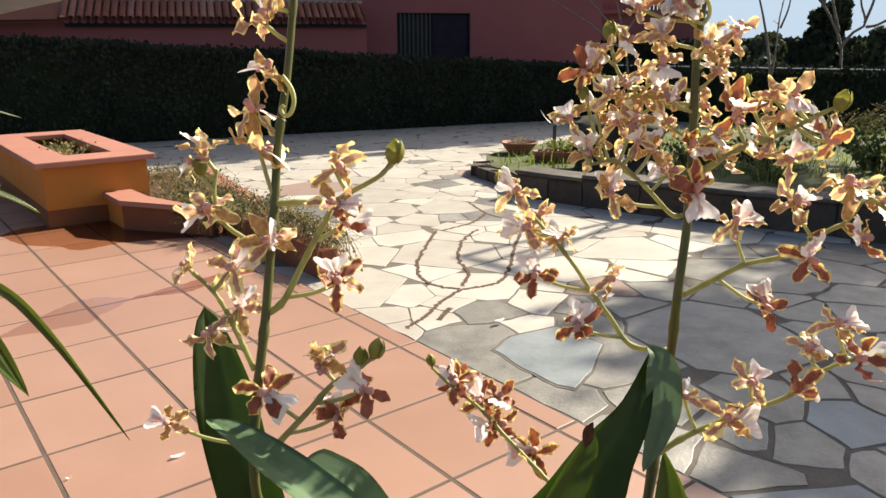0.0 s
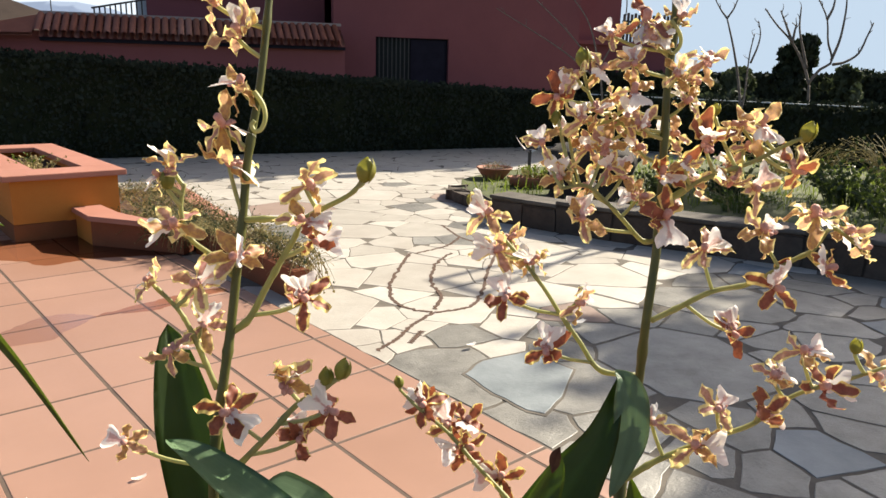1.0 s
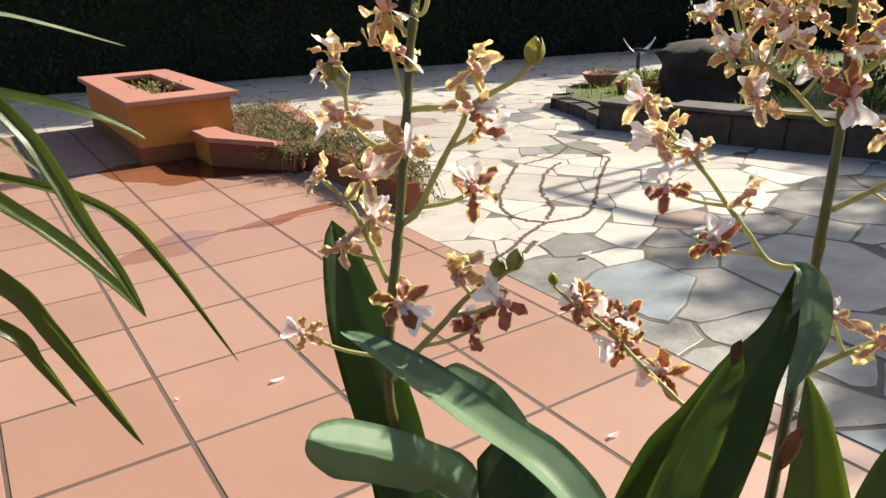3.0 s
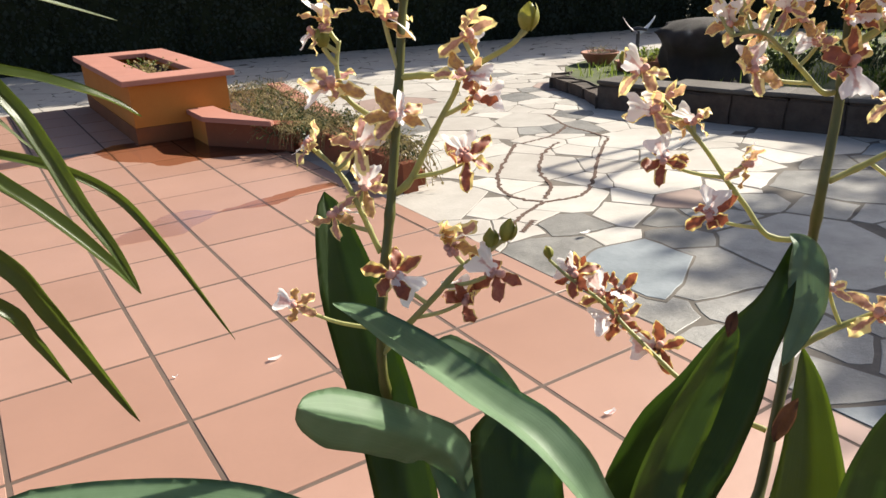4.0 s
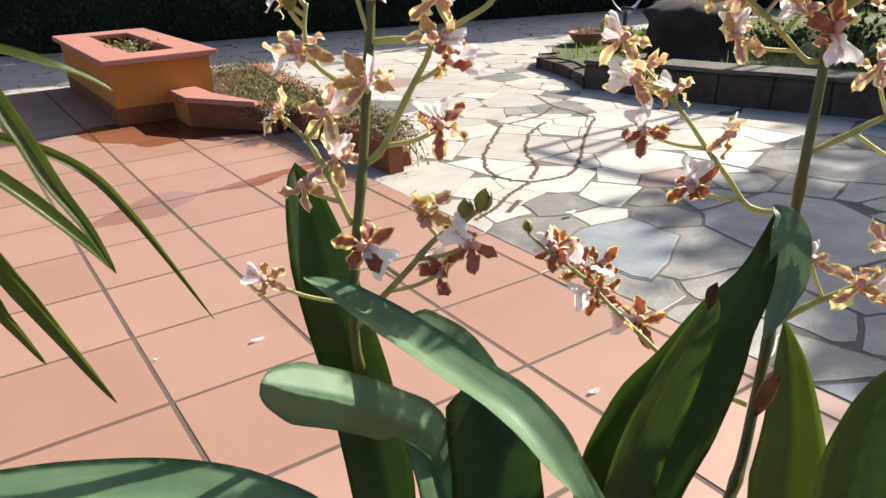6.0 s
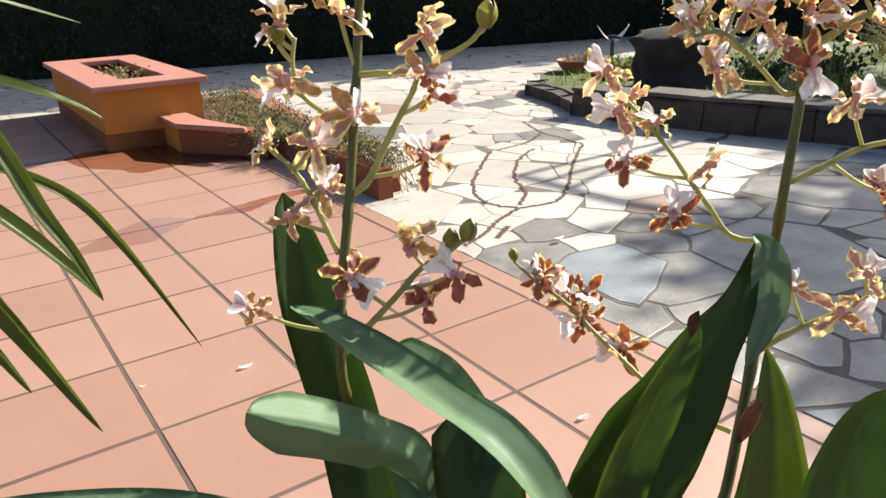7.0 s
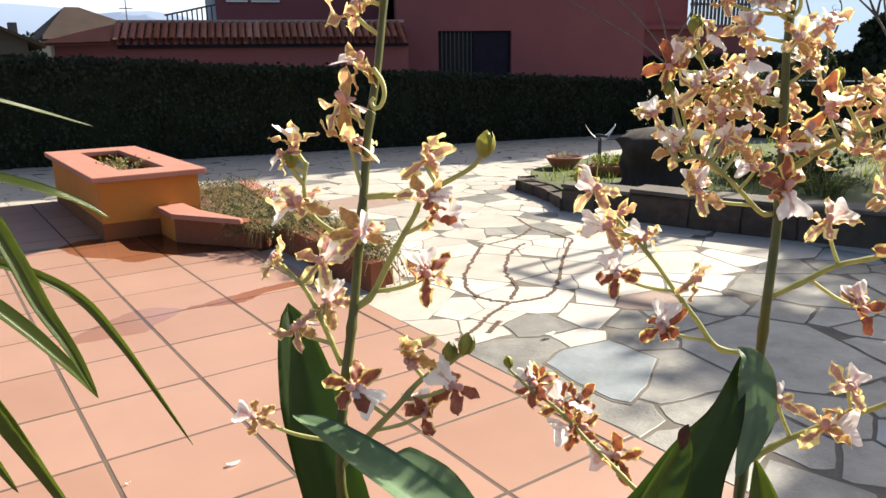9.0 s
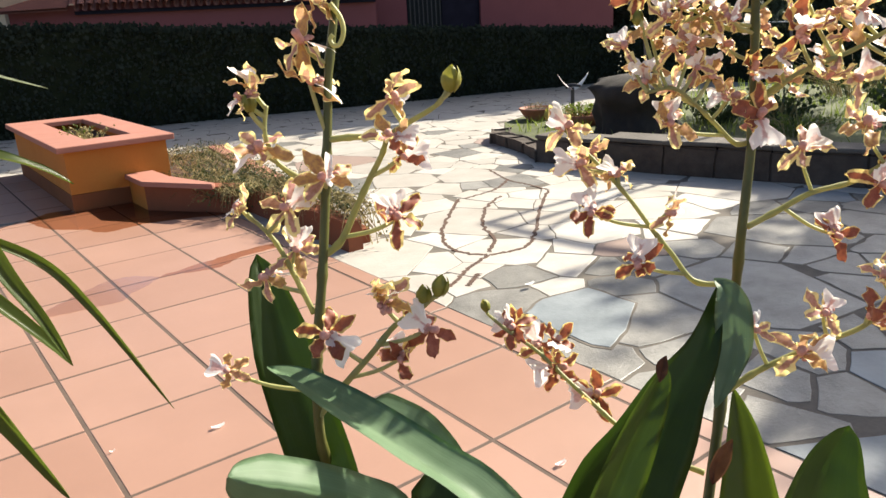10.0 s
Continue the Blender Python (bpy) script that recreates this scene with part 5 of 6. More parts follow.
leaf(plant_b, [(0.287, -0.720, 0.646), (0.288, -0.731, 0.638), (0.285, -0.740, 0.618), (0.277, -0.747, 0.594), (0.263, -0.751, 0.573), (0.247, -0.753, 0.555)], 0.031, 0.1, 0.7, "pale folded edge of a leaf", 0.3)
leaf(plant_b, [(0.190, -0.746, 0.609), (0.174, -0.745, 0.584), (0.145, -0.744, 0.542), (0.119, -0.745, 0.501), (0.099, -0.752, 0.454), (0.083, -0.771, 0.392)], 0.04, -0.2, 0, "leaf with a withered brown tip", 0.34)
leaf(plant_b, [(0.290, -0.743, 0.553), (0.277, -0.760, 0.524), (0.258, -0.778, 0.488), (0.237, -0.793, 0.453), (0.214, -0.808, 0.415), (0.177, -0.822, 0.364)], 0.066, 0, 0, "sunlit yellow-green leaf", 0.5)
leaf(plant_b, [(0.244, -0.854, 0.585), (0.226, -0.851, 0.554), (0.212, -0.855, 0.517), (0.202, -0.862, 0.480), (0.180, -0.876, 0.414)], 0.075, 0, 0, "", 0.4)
# flower stalks
B = stalk(plant_b, [(0.406, -0.667, 0.981), (0.398, -0.675, 0.933), (0.386, -0.681, 0.884), (0.377, -0.689, 0.831), (0.368, -0.697, 0.783), (0.359, -0.703, 0.737), (0.342, -0.710, 0.674), (0.344, -0.707, 0.615), (0.316, -0.719, 0.545), (0.278, -0.736, 0.478), (0.248, -0.749, 0.429), (0.211, -0.761, 0.398), (0.154, -0.785, 0.356)], 0.0032, 0.0052)
A = stalk(plant_a, [(0.052, -0.569, 0.958), (0.044, -0.574, 0.920), (0.034, -0.579, 0.875), (0.022, -0.583, 0.831), (0.015, -0.587, 0.795), (0.008, -0.591, 0.763), (-0.003, -0.597, 0.712), (-0.011, -0.601, 0.680), (-0.019, -0.604, 0.648), (-0.025, -0.608, 0.616), (-0.027, -0.609, 0.576), (-0.014, -0.598, 0.516), (-0.012, -0.612, 0.455)], 0.0026, 0.0042)
Alow = stalk(plant_a, [(-0.028, -0.610, 0.595), (-0.008, -0.621, 0.620), (0.008, -0.631, 0.640), (0.024, -0.640, 0.660), (0.039, -0.651, 0.672), (0.050, -0.660, 0.683)], 0.0026, 0.0016)
Amid = stalk(plant_a, [(-0.004, -0.595, 0.706), (0.008, -0.603, 0.717), (0.020, -0.608, 0.740), (0.031, -0.612, 0.760), (0.039, -0.616, 0.775), (0.043, -0.618, 0.787)], 0.0027, 0.0017)
Atop = stalk(plant_a, [(0.014, -0.589, 0.786), (0.027, -0.600, 0.787), (0.044, -0.614, 0.787), (0.060, -0.624, 0.796), (0.075, -0.634, 0.806), (0.083, -0.638, 0.817)], 0.0024, 0.0015)
Al1 = stalk(plant_a, [(0.003, -0.591, 0.747), (-0.006, -0.582, 0.760), (-0.018, -0.571, 0.773), (-0.021, -0.564, 0.792), (-0.017, -0.562, 0.811)], 0.0022, 0.0014)
Al2 = stalk(plant_a, [(-0.016, -0.598, 0.668), (-0.021, -0.589, 0.690), (-0.027, -0.580, 0.713), (-0.032, -0.575, 0.725), (-0.042, -0.565, 0.740)], 0.0022, 0.0014)
C = stalk(plant_b, [(0.326, -0.714, 0.629), (0.306, -0.690, 0.631), (0.299, -0.670, 0.654), (0.294, -0.652, 0.674), (0.289, -0.632, 0.698), (0.281, -0.611, 0.721), (0.274, -0.590, 0.741), (0.268, -0.573, 0.758)], 0.0026, 0.0015)
Br = stalk(plant_b, [(0.347, -0.712, 0.676), (0.370, -0.724, 0.687), (0.397, -0.741, 0.702), (0.427, -0.762, 0.710), (0.459, -0.781, 0.730), (0.479, -0.791, 0.740), (0.495, -0.797, 0.759), (0.508, -0.808, 0.751), (0.520, -0.821, 0.736)], 0.0027, 0.0015)
Bl = stalk(plant_b, [(0.365, -0.701, 0.747), (0.349, -0.694, 0.747), (0.335, -0.682, 0.765), (0.322, -0.672, 0.781), (0.306, -0.660, 0.796), (0.285, -0.649, 0.794)], 0.0024, 0.0014)
Bur = stalk(plant_b, [(0.369, -0.699, 0.774), (0.377, -0.705, 0.788), (0.402, -0.725, 0.806), (0.428, -0.747, 0.819), (0.450, -0.766, 0.835), (0.461, -0.777, 0.843)], 0.0026, 0.0016)
Bul = stalk(plant_b, [(0.381, -0.687, 0.838), (0.361, -0.669, 0.843), (0.346, -0.653, 0.856), (0.333, -0.638, 0.870), (0.331, -0.628, 0.895)], 0.0024, 0.0014)
D = stalk(plant_b, [(0.239, -0.752, 0.498), (0.233, -0.732, 0.501), (0.211, -0.691, 0.523), (0.206, -0.664, 0.537), (0.200, -0.636, 0.554), (0.194, -0.608, 0.572), (0.184, -0.578, 0.587), (0.180, -0.555, 0.598)], 0.0026, 0.0014)
Blow = stalk(plant_b, [(0.282, -0.742, 0.553), (0.302, -0.753, 0.566), (0.321, -0.765, 0.576), (0.348, -0.782, 0.588), (0.377, -0.802, 0.600), (0.401, -0.815, 0.619), (0.421, -0.827, 0.629), (0.450, -0.847, 0.638), (0.478, -0.866, 0.649)], 0.0028, 0.0015)
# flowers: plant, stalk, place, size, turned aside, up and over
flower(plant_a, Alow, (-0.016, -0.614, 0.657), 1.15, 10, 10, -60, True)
flower(plant_a, A, (-0.071, -0.564, 0.630), .8, -20, 40, 110)
flower(plant_a, Al2, (-0.041, -0.582, 0.697), .9, -30, 50, 170)
flower(plant_a, Al2, (-0.017, -0.582, 0.712), .9, 20, 40, 180)
flower(plant_a, Al2, (-0.043, -0.557, 0.742), .95, -40, 50, 120)
flower(plant_a, Al2, (-0.018, -0.578, 0.741), 1.05, 10, 40, -120)
flower(plant_a, A, (0.003, -0.600, 0.762), 1.1, 5, 30, -100)
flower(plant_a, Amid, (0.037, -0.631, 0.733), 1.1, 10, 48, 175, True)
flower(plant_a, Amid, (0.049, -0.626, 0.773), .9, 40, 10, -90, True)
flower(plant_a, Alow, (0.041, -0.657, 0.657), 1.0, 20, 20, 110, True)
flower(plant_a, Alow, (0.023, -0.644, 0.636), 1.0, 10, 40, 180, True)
flower(plant_a, A, (0.024, -0.569, 0.913), 1.2, 0, 62, 180)
flower(plant_a, A, (0.020, -0.578, 0.879), 1.0, -20, 70, 90)
flower(plant_a, A, (0.007, -0.576, 0.852), 1.1, -10, 75, -140)
flower(plant_a, Atop, (0.008, -0.581, 0.826), 1.1, 10, 72, -90)
flower(plant_a, Al1, (-0.023, -0.558, 0.822), .95, -20, 70, 0, cup=50)
flower(plant_a, Atop, (0.049, -0.615, 0.813), 1.1, 50, 0, -60)
flower(plant_a, Al1, (-0.028, -0.568, 0.783), 1.15, -20, 40, 90)
flower(plant_a, Atop, (0.044, -0.622, 0.786), 1.0, 0, 50, -90)
flower(plant_a, A, (0.015, -0.555, 0.934), 1.1, -20, 40, 160)
flower(plant_a, Al1, (-0.032, -0.556, 0.817), .7, -60, 30, 60)
flower(plant_b, B, (0.381, -0.666, 0.924), 1.03, 0, 20, -90)
flower(plant_b, B, (0.361, -0.660, 0.903), 0.99, -10, 20, 180)
flower(plant_b, Bul, (0.336, -0.643, 0.898), 1.03, 10, 15, 60)
flower(plant_b, Bul, (0.304, -0.621, 0.873), 1.12, 0, 10, -150, True)
flower(plant_b, Bul, (0.358, -0.665, 0.878), 1.16, 0, 40, 0)
flower(plant_b, B, (0.418, -0.699, 0.907), 1.12, 10, 50, 20)
flower(plant_b, B, (0.397, -0.695, 0.870), 1.03, 10, 50, 180)
flower(plant_b, Bl, (0.284, -0.625, 0.831), 1.03, -30, 45, 150)
flower(plant_b, Bul, (0.312, -0.646, 0.852), 1.07, 10, 40, 170)
flower(plant_b, B, (0.350, -0.666, 0.855), 0.95, -20, 50, 180)
flower(plant_b, Bl, (0.330, -0.659, 0.829), 1.12, 0, 35, 20)
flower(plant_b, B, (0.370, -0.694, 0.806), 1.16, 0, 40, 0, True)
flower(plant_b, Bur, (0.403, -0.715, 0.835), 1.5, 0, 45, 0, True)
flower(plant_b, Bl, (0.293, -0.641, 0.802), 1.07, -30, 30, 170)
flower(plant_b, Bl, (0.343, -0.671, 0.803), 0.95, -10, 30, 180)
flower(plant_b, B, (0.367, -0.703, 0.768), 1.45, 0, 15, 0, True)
flower(plant_b, Bl, (0.304, -0.659, 0.766), 1.16, -20, 40, 160)
flower(plant_b, Br, (0.393, -0.730, 0.739), 1.16, 10, 55, -110)
flower(plant_b, Bur, (0.403, -0.708, 0.796), 1.03, 20, 40, -140)
flower(plant_b, B, (0.367, -0.667, 0.828), 1.12, 10, 30, 150)
flower(plant_b, Bul, (0.330, -0.641, 0.826), 1.03, -20, 40, -160)
flower(plant_b, Bl, (0.317, -0.628, 0.838), 0.95, 0, 50, 120)
flower(plant_b, B, (0.361, -0.644, 0.870), 0.86, 30, 30, -90)
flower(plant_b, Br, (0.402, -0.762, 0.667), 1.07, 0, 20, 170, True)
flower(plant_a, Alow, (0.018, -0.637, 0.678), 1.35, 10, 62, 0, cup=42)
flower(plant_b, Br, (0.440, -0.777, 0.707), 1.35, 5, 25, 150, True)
flower(plant_b, Bur, (0.438, -0.746, 0.852), 1.45, 5, 30, -20)
flower(plant_b, Bur, (0.461, -0.773, 0.812), 1.3, 20, 30, 170, True)
flower(plant_b, Bur, (0.430, -0.751, 0.796), 1.25, 20, 20, -120)
flower(plant_b, Br, (0.473, -0.789, 0.773), 1.45, 10, 60, -100)
flower(plant_b, Br, (0.437, -0.763, 0.756), 1.4, 0, 60, -100)
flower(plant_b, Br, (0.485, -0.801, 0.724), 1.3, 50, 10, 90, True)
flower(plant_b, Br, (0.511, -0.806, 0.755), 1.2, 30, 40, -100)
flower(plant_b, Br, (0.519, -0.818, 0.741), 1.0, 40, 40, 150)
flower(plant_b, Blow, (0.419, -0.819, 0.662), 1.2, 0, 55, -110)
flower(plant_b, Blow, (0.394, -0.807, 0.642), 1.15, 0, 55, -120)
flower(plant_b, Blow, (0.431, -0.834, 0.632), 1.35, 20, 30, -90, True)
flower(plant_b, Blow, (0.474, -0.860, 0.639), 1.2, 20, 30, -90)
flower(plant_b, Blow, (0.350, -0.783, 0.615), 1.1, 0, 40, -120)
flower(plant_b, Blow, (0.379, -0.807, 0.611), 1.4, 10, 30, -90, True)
flower(plant_b, Blow, (0.330, -0.777, 0.584), 1.4, 0, 30, -60)
flower(plant_b, Blow, (0.303, -0.750, 0.604), .9, -10, 40, 150)
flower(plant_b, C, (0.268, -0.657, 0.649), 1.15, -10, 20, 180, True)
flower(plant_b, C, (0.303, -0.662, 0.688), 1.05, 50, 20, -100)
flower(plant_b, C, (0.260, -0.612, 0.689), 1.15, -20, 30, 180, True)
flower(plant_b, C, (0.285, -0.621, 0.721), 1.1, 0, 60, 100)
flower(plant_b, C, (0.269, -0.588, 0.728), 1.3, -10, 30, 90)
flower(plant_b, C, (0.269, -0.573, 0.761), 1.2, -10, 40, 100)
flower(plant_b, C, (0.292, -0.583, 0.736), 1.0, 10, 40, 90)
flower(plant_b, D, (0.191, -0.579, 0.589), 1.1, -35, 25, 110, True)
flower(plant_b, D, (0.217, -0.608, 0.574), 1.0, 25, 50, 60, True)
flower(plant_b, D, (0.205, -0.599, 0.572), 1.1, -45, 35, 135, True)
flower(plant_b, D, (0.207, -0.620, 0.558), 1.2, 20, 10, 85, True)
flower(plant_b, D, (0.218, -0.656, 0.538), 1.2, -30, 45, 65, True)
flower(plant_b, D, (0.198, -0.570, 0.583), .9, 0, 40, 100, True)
flower(plant_b, B, (0.385, -0.653, 0.940), 1.5, 0, 50, 0, True)
flower(plant_b, B, (0.401, -0.679, 0.945), 0.95, 0, 40, 170)
flower(plant_b, B, (0.350, -0.643, 0.927), 0.89, -43, 35, 150)
flower(plant_b, B, (0.388, -0.689, 0.894), 0.98, -22, 23, 170)
flower(plant_b, B, (0.347, -0.683, 0.850), 1.01, -23, 28, -100)
flower(plant_b, B, (0.418, -0.687, 0.888), 1.06, 38, 19, -140)
flower(plant_b, Bul, (0.310, -0.638, 0.890), 0.97, -41, 61, 150)
flower(plant_b, Bul, (0.347, -0.649, 0.848), 0.93, 26, 24, 60)
flower(plant_b, Bul, (0.320, -0.654, 0.862), 0.93, 31, 17, 180)
flower(plant_b, Bl, (0.301, -0.636, 0.812), 1.01, 20, 22, 100)
flower(plant_b, Bl, (0.320, -0.650, 0.793), 0.96, -31, 36, -140)
flower(plant_b, Bl, (0.348, -0.687, 0.786), 1.06, 20, 28, 100)
flower(plant_b, Bl, (0.328, -0.666, 0.812), 0.86, -14, 19, 150)
flower(plant_b, Bur, (0.376, -0.713, 0.818), 0.92, 46, 53, 60)
flower(plant_b, Bur, (0.435, -0.724, 0.811), 0.87, 11, 59, 150)
flower(plant_b, Bur, (0.458, -0.715, 0.850), 0.93, -49, 17, -100)
flower(plant_b, B, (0.406, -0.679, 0.839), 0.99, -6, 25, 100)
flower(plant_b, Bur, (0.451, -0.728, 0.829), 1.00, 47, 45, -60)
flower(plant_b, Bur, (0.407, -0.740, 0.800), 1.06, -20, 64, 100)
# curled stems and withered leaf tips
curl(plant_a, [(0.029, -0.581, 0.875), (0.033, -0.586, 0.866), (0.033, -0.589, 0.857), (0.030, -0.588, 0.849), (0.026, -0.586, 0.848), (0.025, -0.584, 0.852), (0.027, -0.585, 0.855)], 0.0019)
curl(plant_b, [(0.393, -0.674, 0.942), (0.398, -0.681, 0.930), (0.397, -0.683, 0.920), (0.391, -0.681, 0.913), (0.387, -0.677, 0.915)], 0.0019)
withered(plant_b, [(0.180, -0.752, 0.623), (0.176, -0.752, 0.617), (0.173, -0.753, 0.611), (0.170, -0.754, 0.606)], 0.009, 'withered brown tip')
withered(plant_b, [(0.259, -0.763, 0.526), (0.248, -0.762, 0.514), (0.238, -0.762, 0.503), (0.234, -0.763, 0.495)], 0.014, 'withered brown edge of a leaf')
# buds
bud(plant_a, Alow, (0.042, -0.651, 0.680), 0.0145, 0, 1)
bud(plant_a, Alow, (0.050, -0.660, 0.687), 0.0155, 0.3, 1)
bud(plant_a, Atop, (0.085, -0.638, 0.822), 0.018, 0.2, 1)
bud(plant_a, Al1, (-0.028, -0.560, 0.814), 0.013, 0, 1)
bud(plant_b, Bul, (0.328, -0.629, 0.907), 0.018, -0.1, 1)
bud(plant_b, Bur, (0.424, -0.710, 0.864), 0.011, 0.2, 1)
bud(plant_b, Bur, (0.465, -0.778, 0.847), 0.019, 0.4, 1)
bud(plant_b, C, (0.262, -0.558, 0.772), 0.012, -0.3, 1)
bud(plant_b, D, (0.180, -0.554, 0.605), 0.012, -0.3, 1)
bud(plant_b, Blow, (0.461, -0.846, 0.666), 0.014, 0.1, 1)
bud(plant_b, Bl, (0.297, -0.628, 0.854), 0.013, 0, -1)


# ---- strap-leaved plant beside the orchids ----
spot = tagged(empty("strap_pot", (-0.62, 0.12, 0)), "terracotta pot on the terrace tiles", "plant pot")
part("pot", lathe([(0.10, 0.0), (0.105, 0.005), (0.14, 0.22), (0.152, 0.222), (0.152, 0.26), (0.14, 0.262), (0.135, 0.24), (0.05, 0.235)], 36, (-0.62, 0.12, 0)), CLAY, spot, smooth=True)
strap = tagged(empty("strap_leaved_plant", (-0.62, 0.12, 0.24)), "arching plant with long narrow pointed green leaves", "plant")


def strap_leaf(points, width, pale=False):
    """A long narrow leaf, given from its foot side to its pointed tip; pale: the sun's sheen on its upper side painted
    grey-green.
    """
    foot = strap.location + Vector((orng.uniform(-0.03, 0.03), orng.uniform(-0.03, 0.03), 0))
    tip_first = [Vector(p) for p in points][::-1]
    tip_first.append(foot.lerp(tip_first[-1], 0.55) + Vector((0, 0, 0.06)))
    part("leaf", blade(tip_first, width, orng.uniform(-0.5, 0.5), 0.5, foot, 0.30, 44, face=Vector((0.35, -0.25, 0.9)) if pale else Vector((-0.3, -0.5, 0.8)), thick=0.0006), SHEENLEAF if pale else STRAPLEAF, strap, "leaf with its sunlit sheen painted pale grey-green" if pale else "", True)


# arching leaves of the strap-leaved plant
strap_leaf([(-0.405, 0.210, 0.643), (-0.267, 0.216, 0.742), (-0.171, 0.192, 0.730), (-0.100, 0.176, 0.704), (-0.051, 0.177, 0.680), (-0.010, 0.180, 0.650)], 0.028)
strap_leaf([(-0.401, 0.180, 0.588), (-0.276, 0.171, 0.639), (-0.200, 0.160, 0.622), (-0.130, 0.144, 0.589), (-0.073, 0.130, 0.541), (-0.032, 0.114, 0.471), (0.003, 0.100, 0.394), (0.047, 0.065, 0.289)], 0.016)
strap_leaf([(-0.334, 0.134, 0.709), (-0.234, 0.124, 0.754), (-0.185, 0.098, 0.701), (-0.157, 0.078, 0.632), (-0.134, 0.058, 0.557), (-0.107, 0.040, 0.492), (-0.086, 0.025, 0.425)], 0.026)
strap_leaf([(-0.403, 0.137, 0.628), (-0.291, 0.124, 0.654), (-0.213, 0.089, 0.591), (-0.160, 0.071, 0.531), (-0.111, 0.053, 0.464), (-0.083, 0.056, 0.414)], 0.028)
strap_leaf([(-0.425, 0.109, 0.545), (-0.316, 0.093, 0.561), (-0.238, 0.058, 0.497), (-0.202, 0.044, 0.424), (-0.166, 0.023, 0.335), (-0.128, -0.003, 0.239)], 0.030)
strap_leaf([(-0.442, 0.088, 0.480), (-0.334, 0.073, 0.493), (-0.252, 0.043, 0.441), (-0.226, 0.044, 0.381), (-0.200, 0.040, 0.310)], 0.022)
strap_leaf([(-0.413, 0.304, 0.808), (-0.286, 0.292, 0.853), (-0.183, 0.275, 0.849), (-0.118, 0.277, 0.831), (-0.064, 0.285, 0.812), (0.000, 0.285, 0.788)], 0.01, True)
strap_leaf([(-0.445, 0.265, 0.662), (-0.316, 0.237, 0.718), (-0.221, 0.195, 0.687), (-0.191, 0.194, 0.653), (-0.167, 0.197, 0.622)], 0.013, True)


# ---- overgrown plants in the low bed ----
brng = random.Random(17)
cover = empty("ground_cover", (1.27, 2.4, 0.11))
for mat, count, leafsize in ((DRYSTEM, 1100, 0.0065), (SHRUB, 520, 0.010)):
    bm = bmesh.new()
    for _ in range(count):
        y = brng.uniform(1.44, 4.1)
        x = brng.uniform(1.165, 1.27 + 0.155 * (y - 1.42))
        if brng.random() < 0.2:
            x, y = brng.uniform(0.98, 1.25), brng.uniform(2.45, 3.0)
        elif brng.random() < 0.14:
            x, y = brng.uniform(1.03, 1.24), brng.uniform(2.22, 2.5)
        p = Vector((x, y, 0.07 if y > 2.4 else 0.115))
        a = brng.uniform(0, 6.28)
        out = Vector((math.cos(a), math.sin(a), 0)) * brng.uniform(0.05, 0.16)
        if x < 1.22 and y < 2.4:
            out = Vector((-0.05 if y > 1.75 else 0.02, brng.gauss(0, 0.05), -0.02))
        line = spline([p, p + out * 0.5 + Vector((0, 0, brng.uniform(0.015, 0.06))), p + out + Vector((0, 0, brng.uniform(-0.06, 0.09)))], 5)
        tube_into(bm, line, [0.0017, 0.0016, 0.0014, 0.0012, 0.001, 0.0007], 3, False)
        clumps(bm, [q + Vector((brng.gauss(0, 0.006), brng.gauss(0, 0.006), brng.gauss(0, 0.004))) for q in line[2:]], leafsize, brng, 1 if mat is DRYSTEM else 2)
    ob = part("foliage", bm, mat, cover)
    ob["kind"] = "stuff"
tagged(cover, "tangled half-dry ground cover spilling over the low planter", "plant")
trail = empty("trailing_plant", (1.32, 1.34, 0.11))
bm = bmesh.new()
for _ in range(46):
    p = Vector((brng.uniform(1.19, 1.26), brng.uniform(1.44, 2.0), 0.145))
    e = Vector((p.x + brng.uniform(0.04, 0.16), p.y - brng.uniform(0.0, 0.12), brng.uniform(-0.005, 0.09)))
    line = spline([p, Vector((p.x + 0.05, p.y - 0.02, 0.17)), e], 6)
    tube_into(bm, line, [0.0018] * 7, 3, False)
    clumps(bm, line[2:], 0.014, brng, 2)
ob = part("foliage", bm, DRYSTEM, trail)
ob["kind"] = "stuff"
tagged(trail, "trailing wiry stems hanging over the planter's end", "plant")

# ---- wet patches and litter on the tiles ----
def puddle(points, label, z=0.0012):
    bm = bmesh.new()
    line = spline([(*p, z) for p in points] + [(*points[0], z)], 8 * len(points))[:-1]
    vs = [bm.verts.new((p.x + 0.012 * noise.noise((p.x * 30, p.y * 30, 0)), p.y + 0.012 * noise.noise((p.x * 30, p.y * 30, 7)), z)) for p in line]
    f = bm.faces.new(vs)
    bmesh.ops.triangulate(bm, faces=[f])
    bmesh.ops.recalc_face_normals(bm, faces=bm.faces)
    for q in bm.faces:
        if q.normal.z < 0:
            q.normal_flip()
    film = part("puddle", bm, WETTILE if "box" in label or "streak" in label else WATER if "shallow" in label else PUDDLE)
    film.visible_shadow = False
    return tagged(film, label, "puddle")


puddle([(0.02, 1.52), (0.12, 1.62), (0.26, 1.72), (0.36, 1.76), (0.45, 1.70), (0.47, 1.64), (0.36, 1.55), (0.30, 1.49), (0.20, 1.50)], "thin wet film drying on the terracotta tiles")
puddle([(0.46, 1.66), (0.62, 1.70), (0.74, 1.72), (0.85, 1.74), (0.98, 1.74), (0.98, 1.68), (0.80, 1.66), (0.70, 1.60), (0.60, 1.62)], "narrow wet streak across the terracotta tiles")
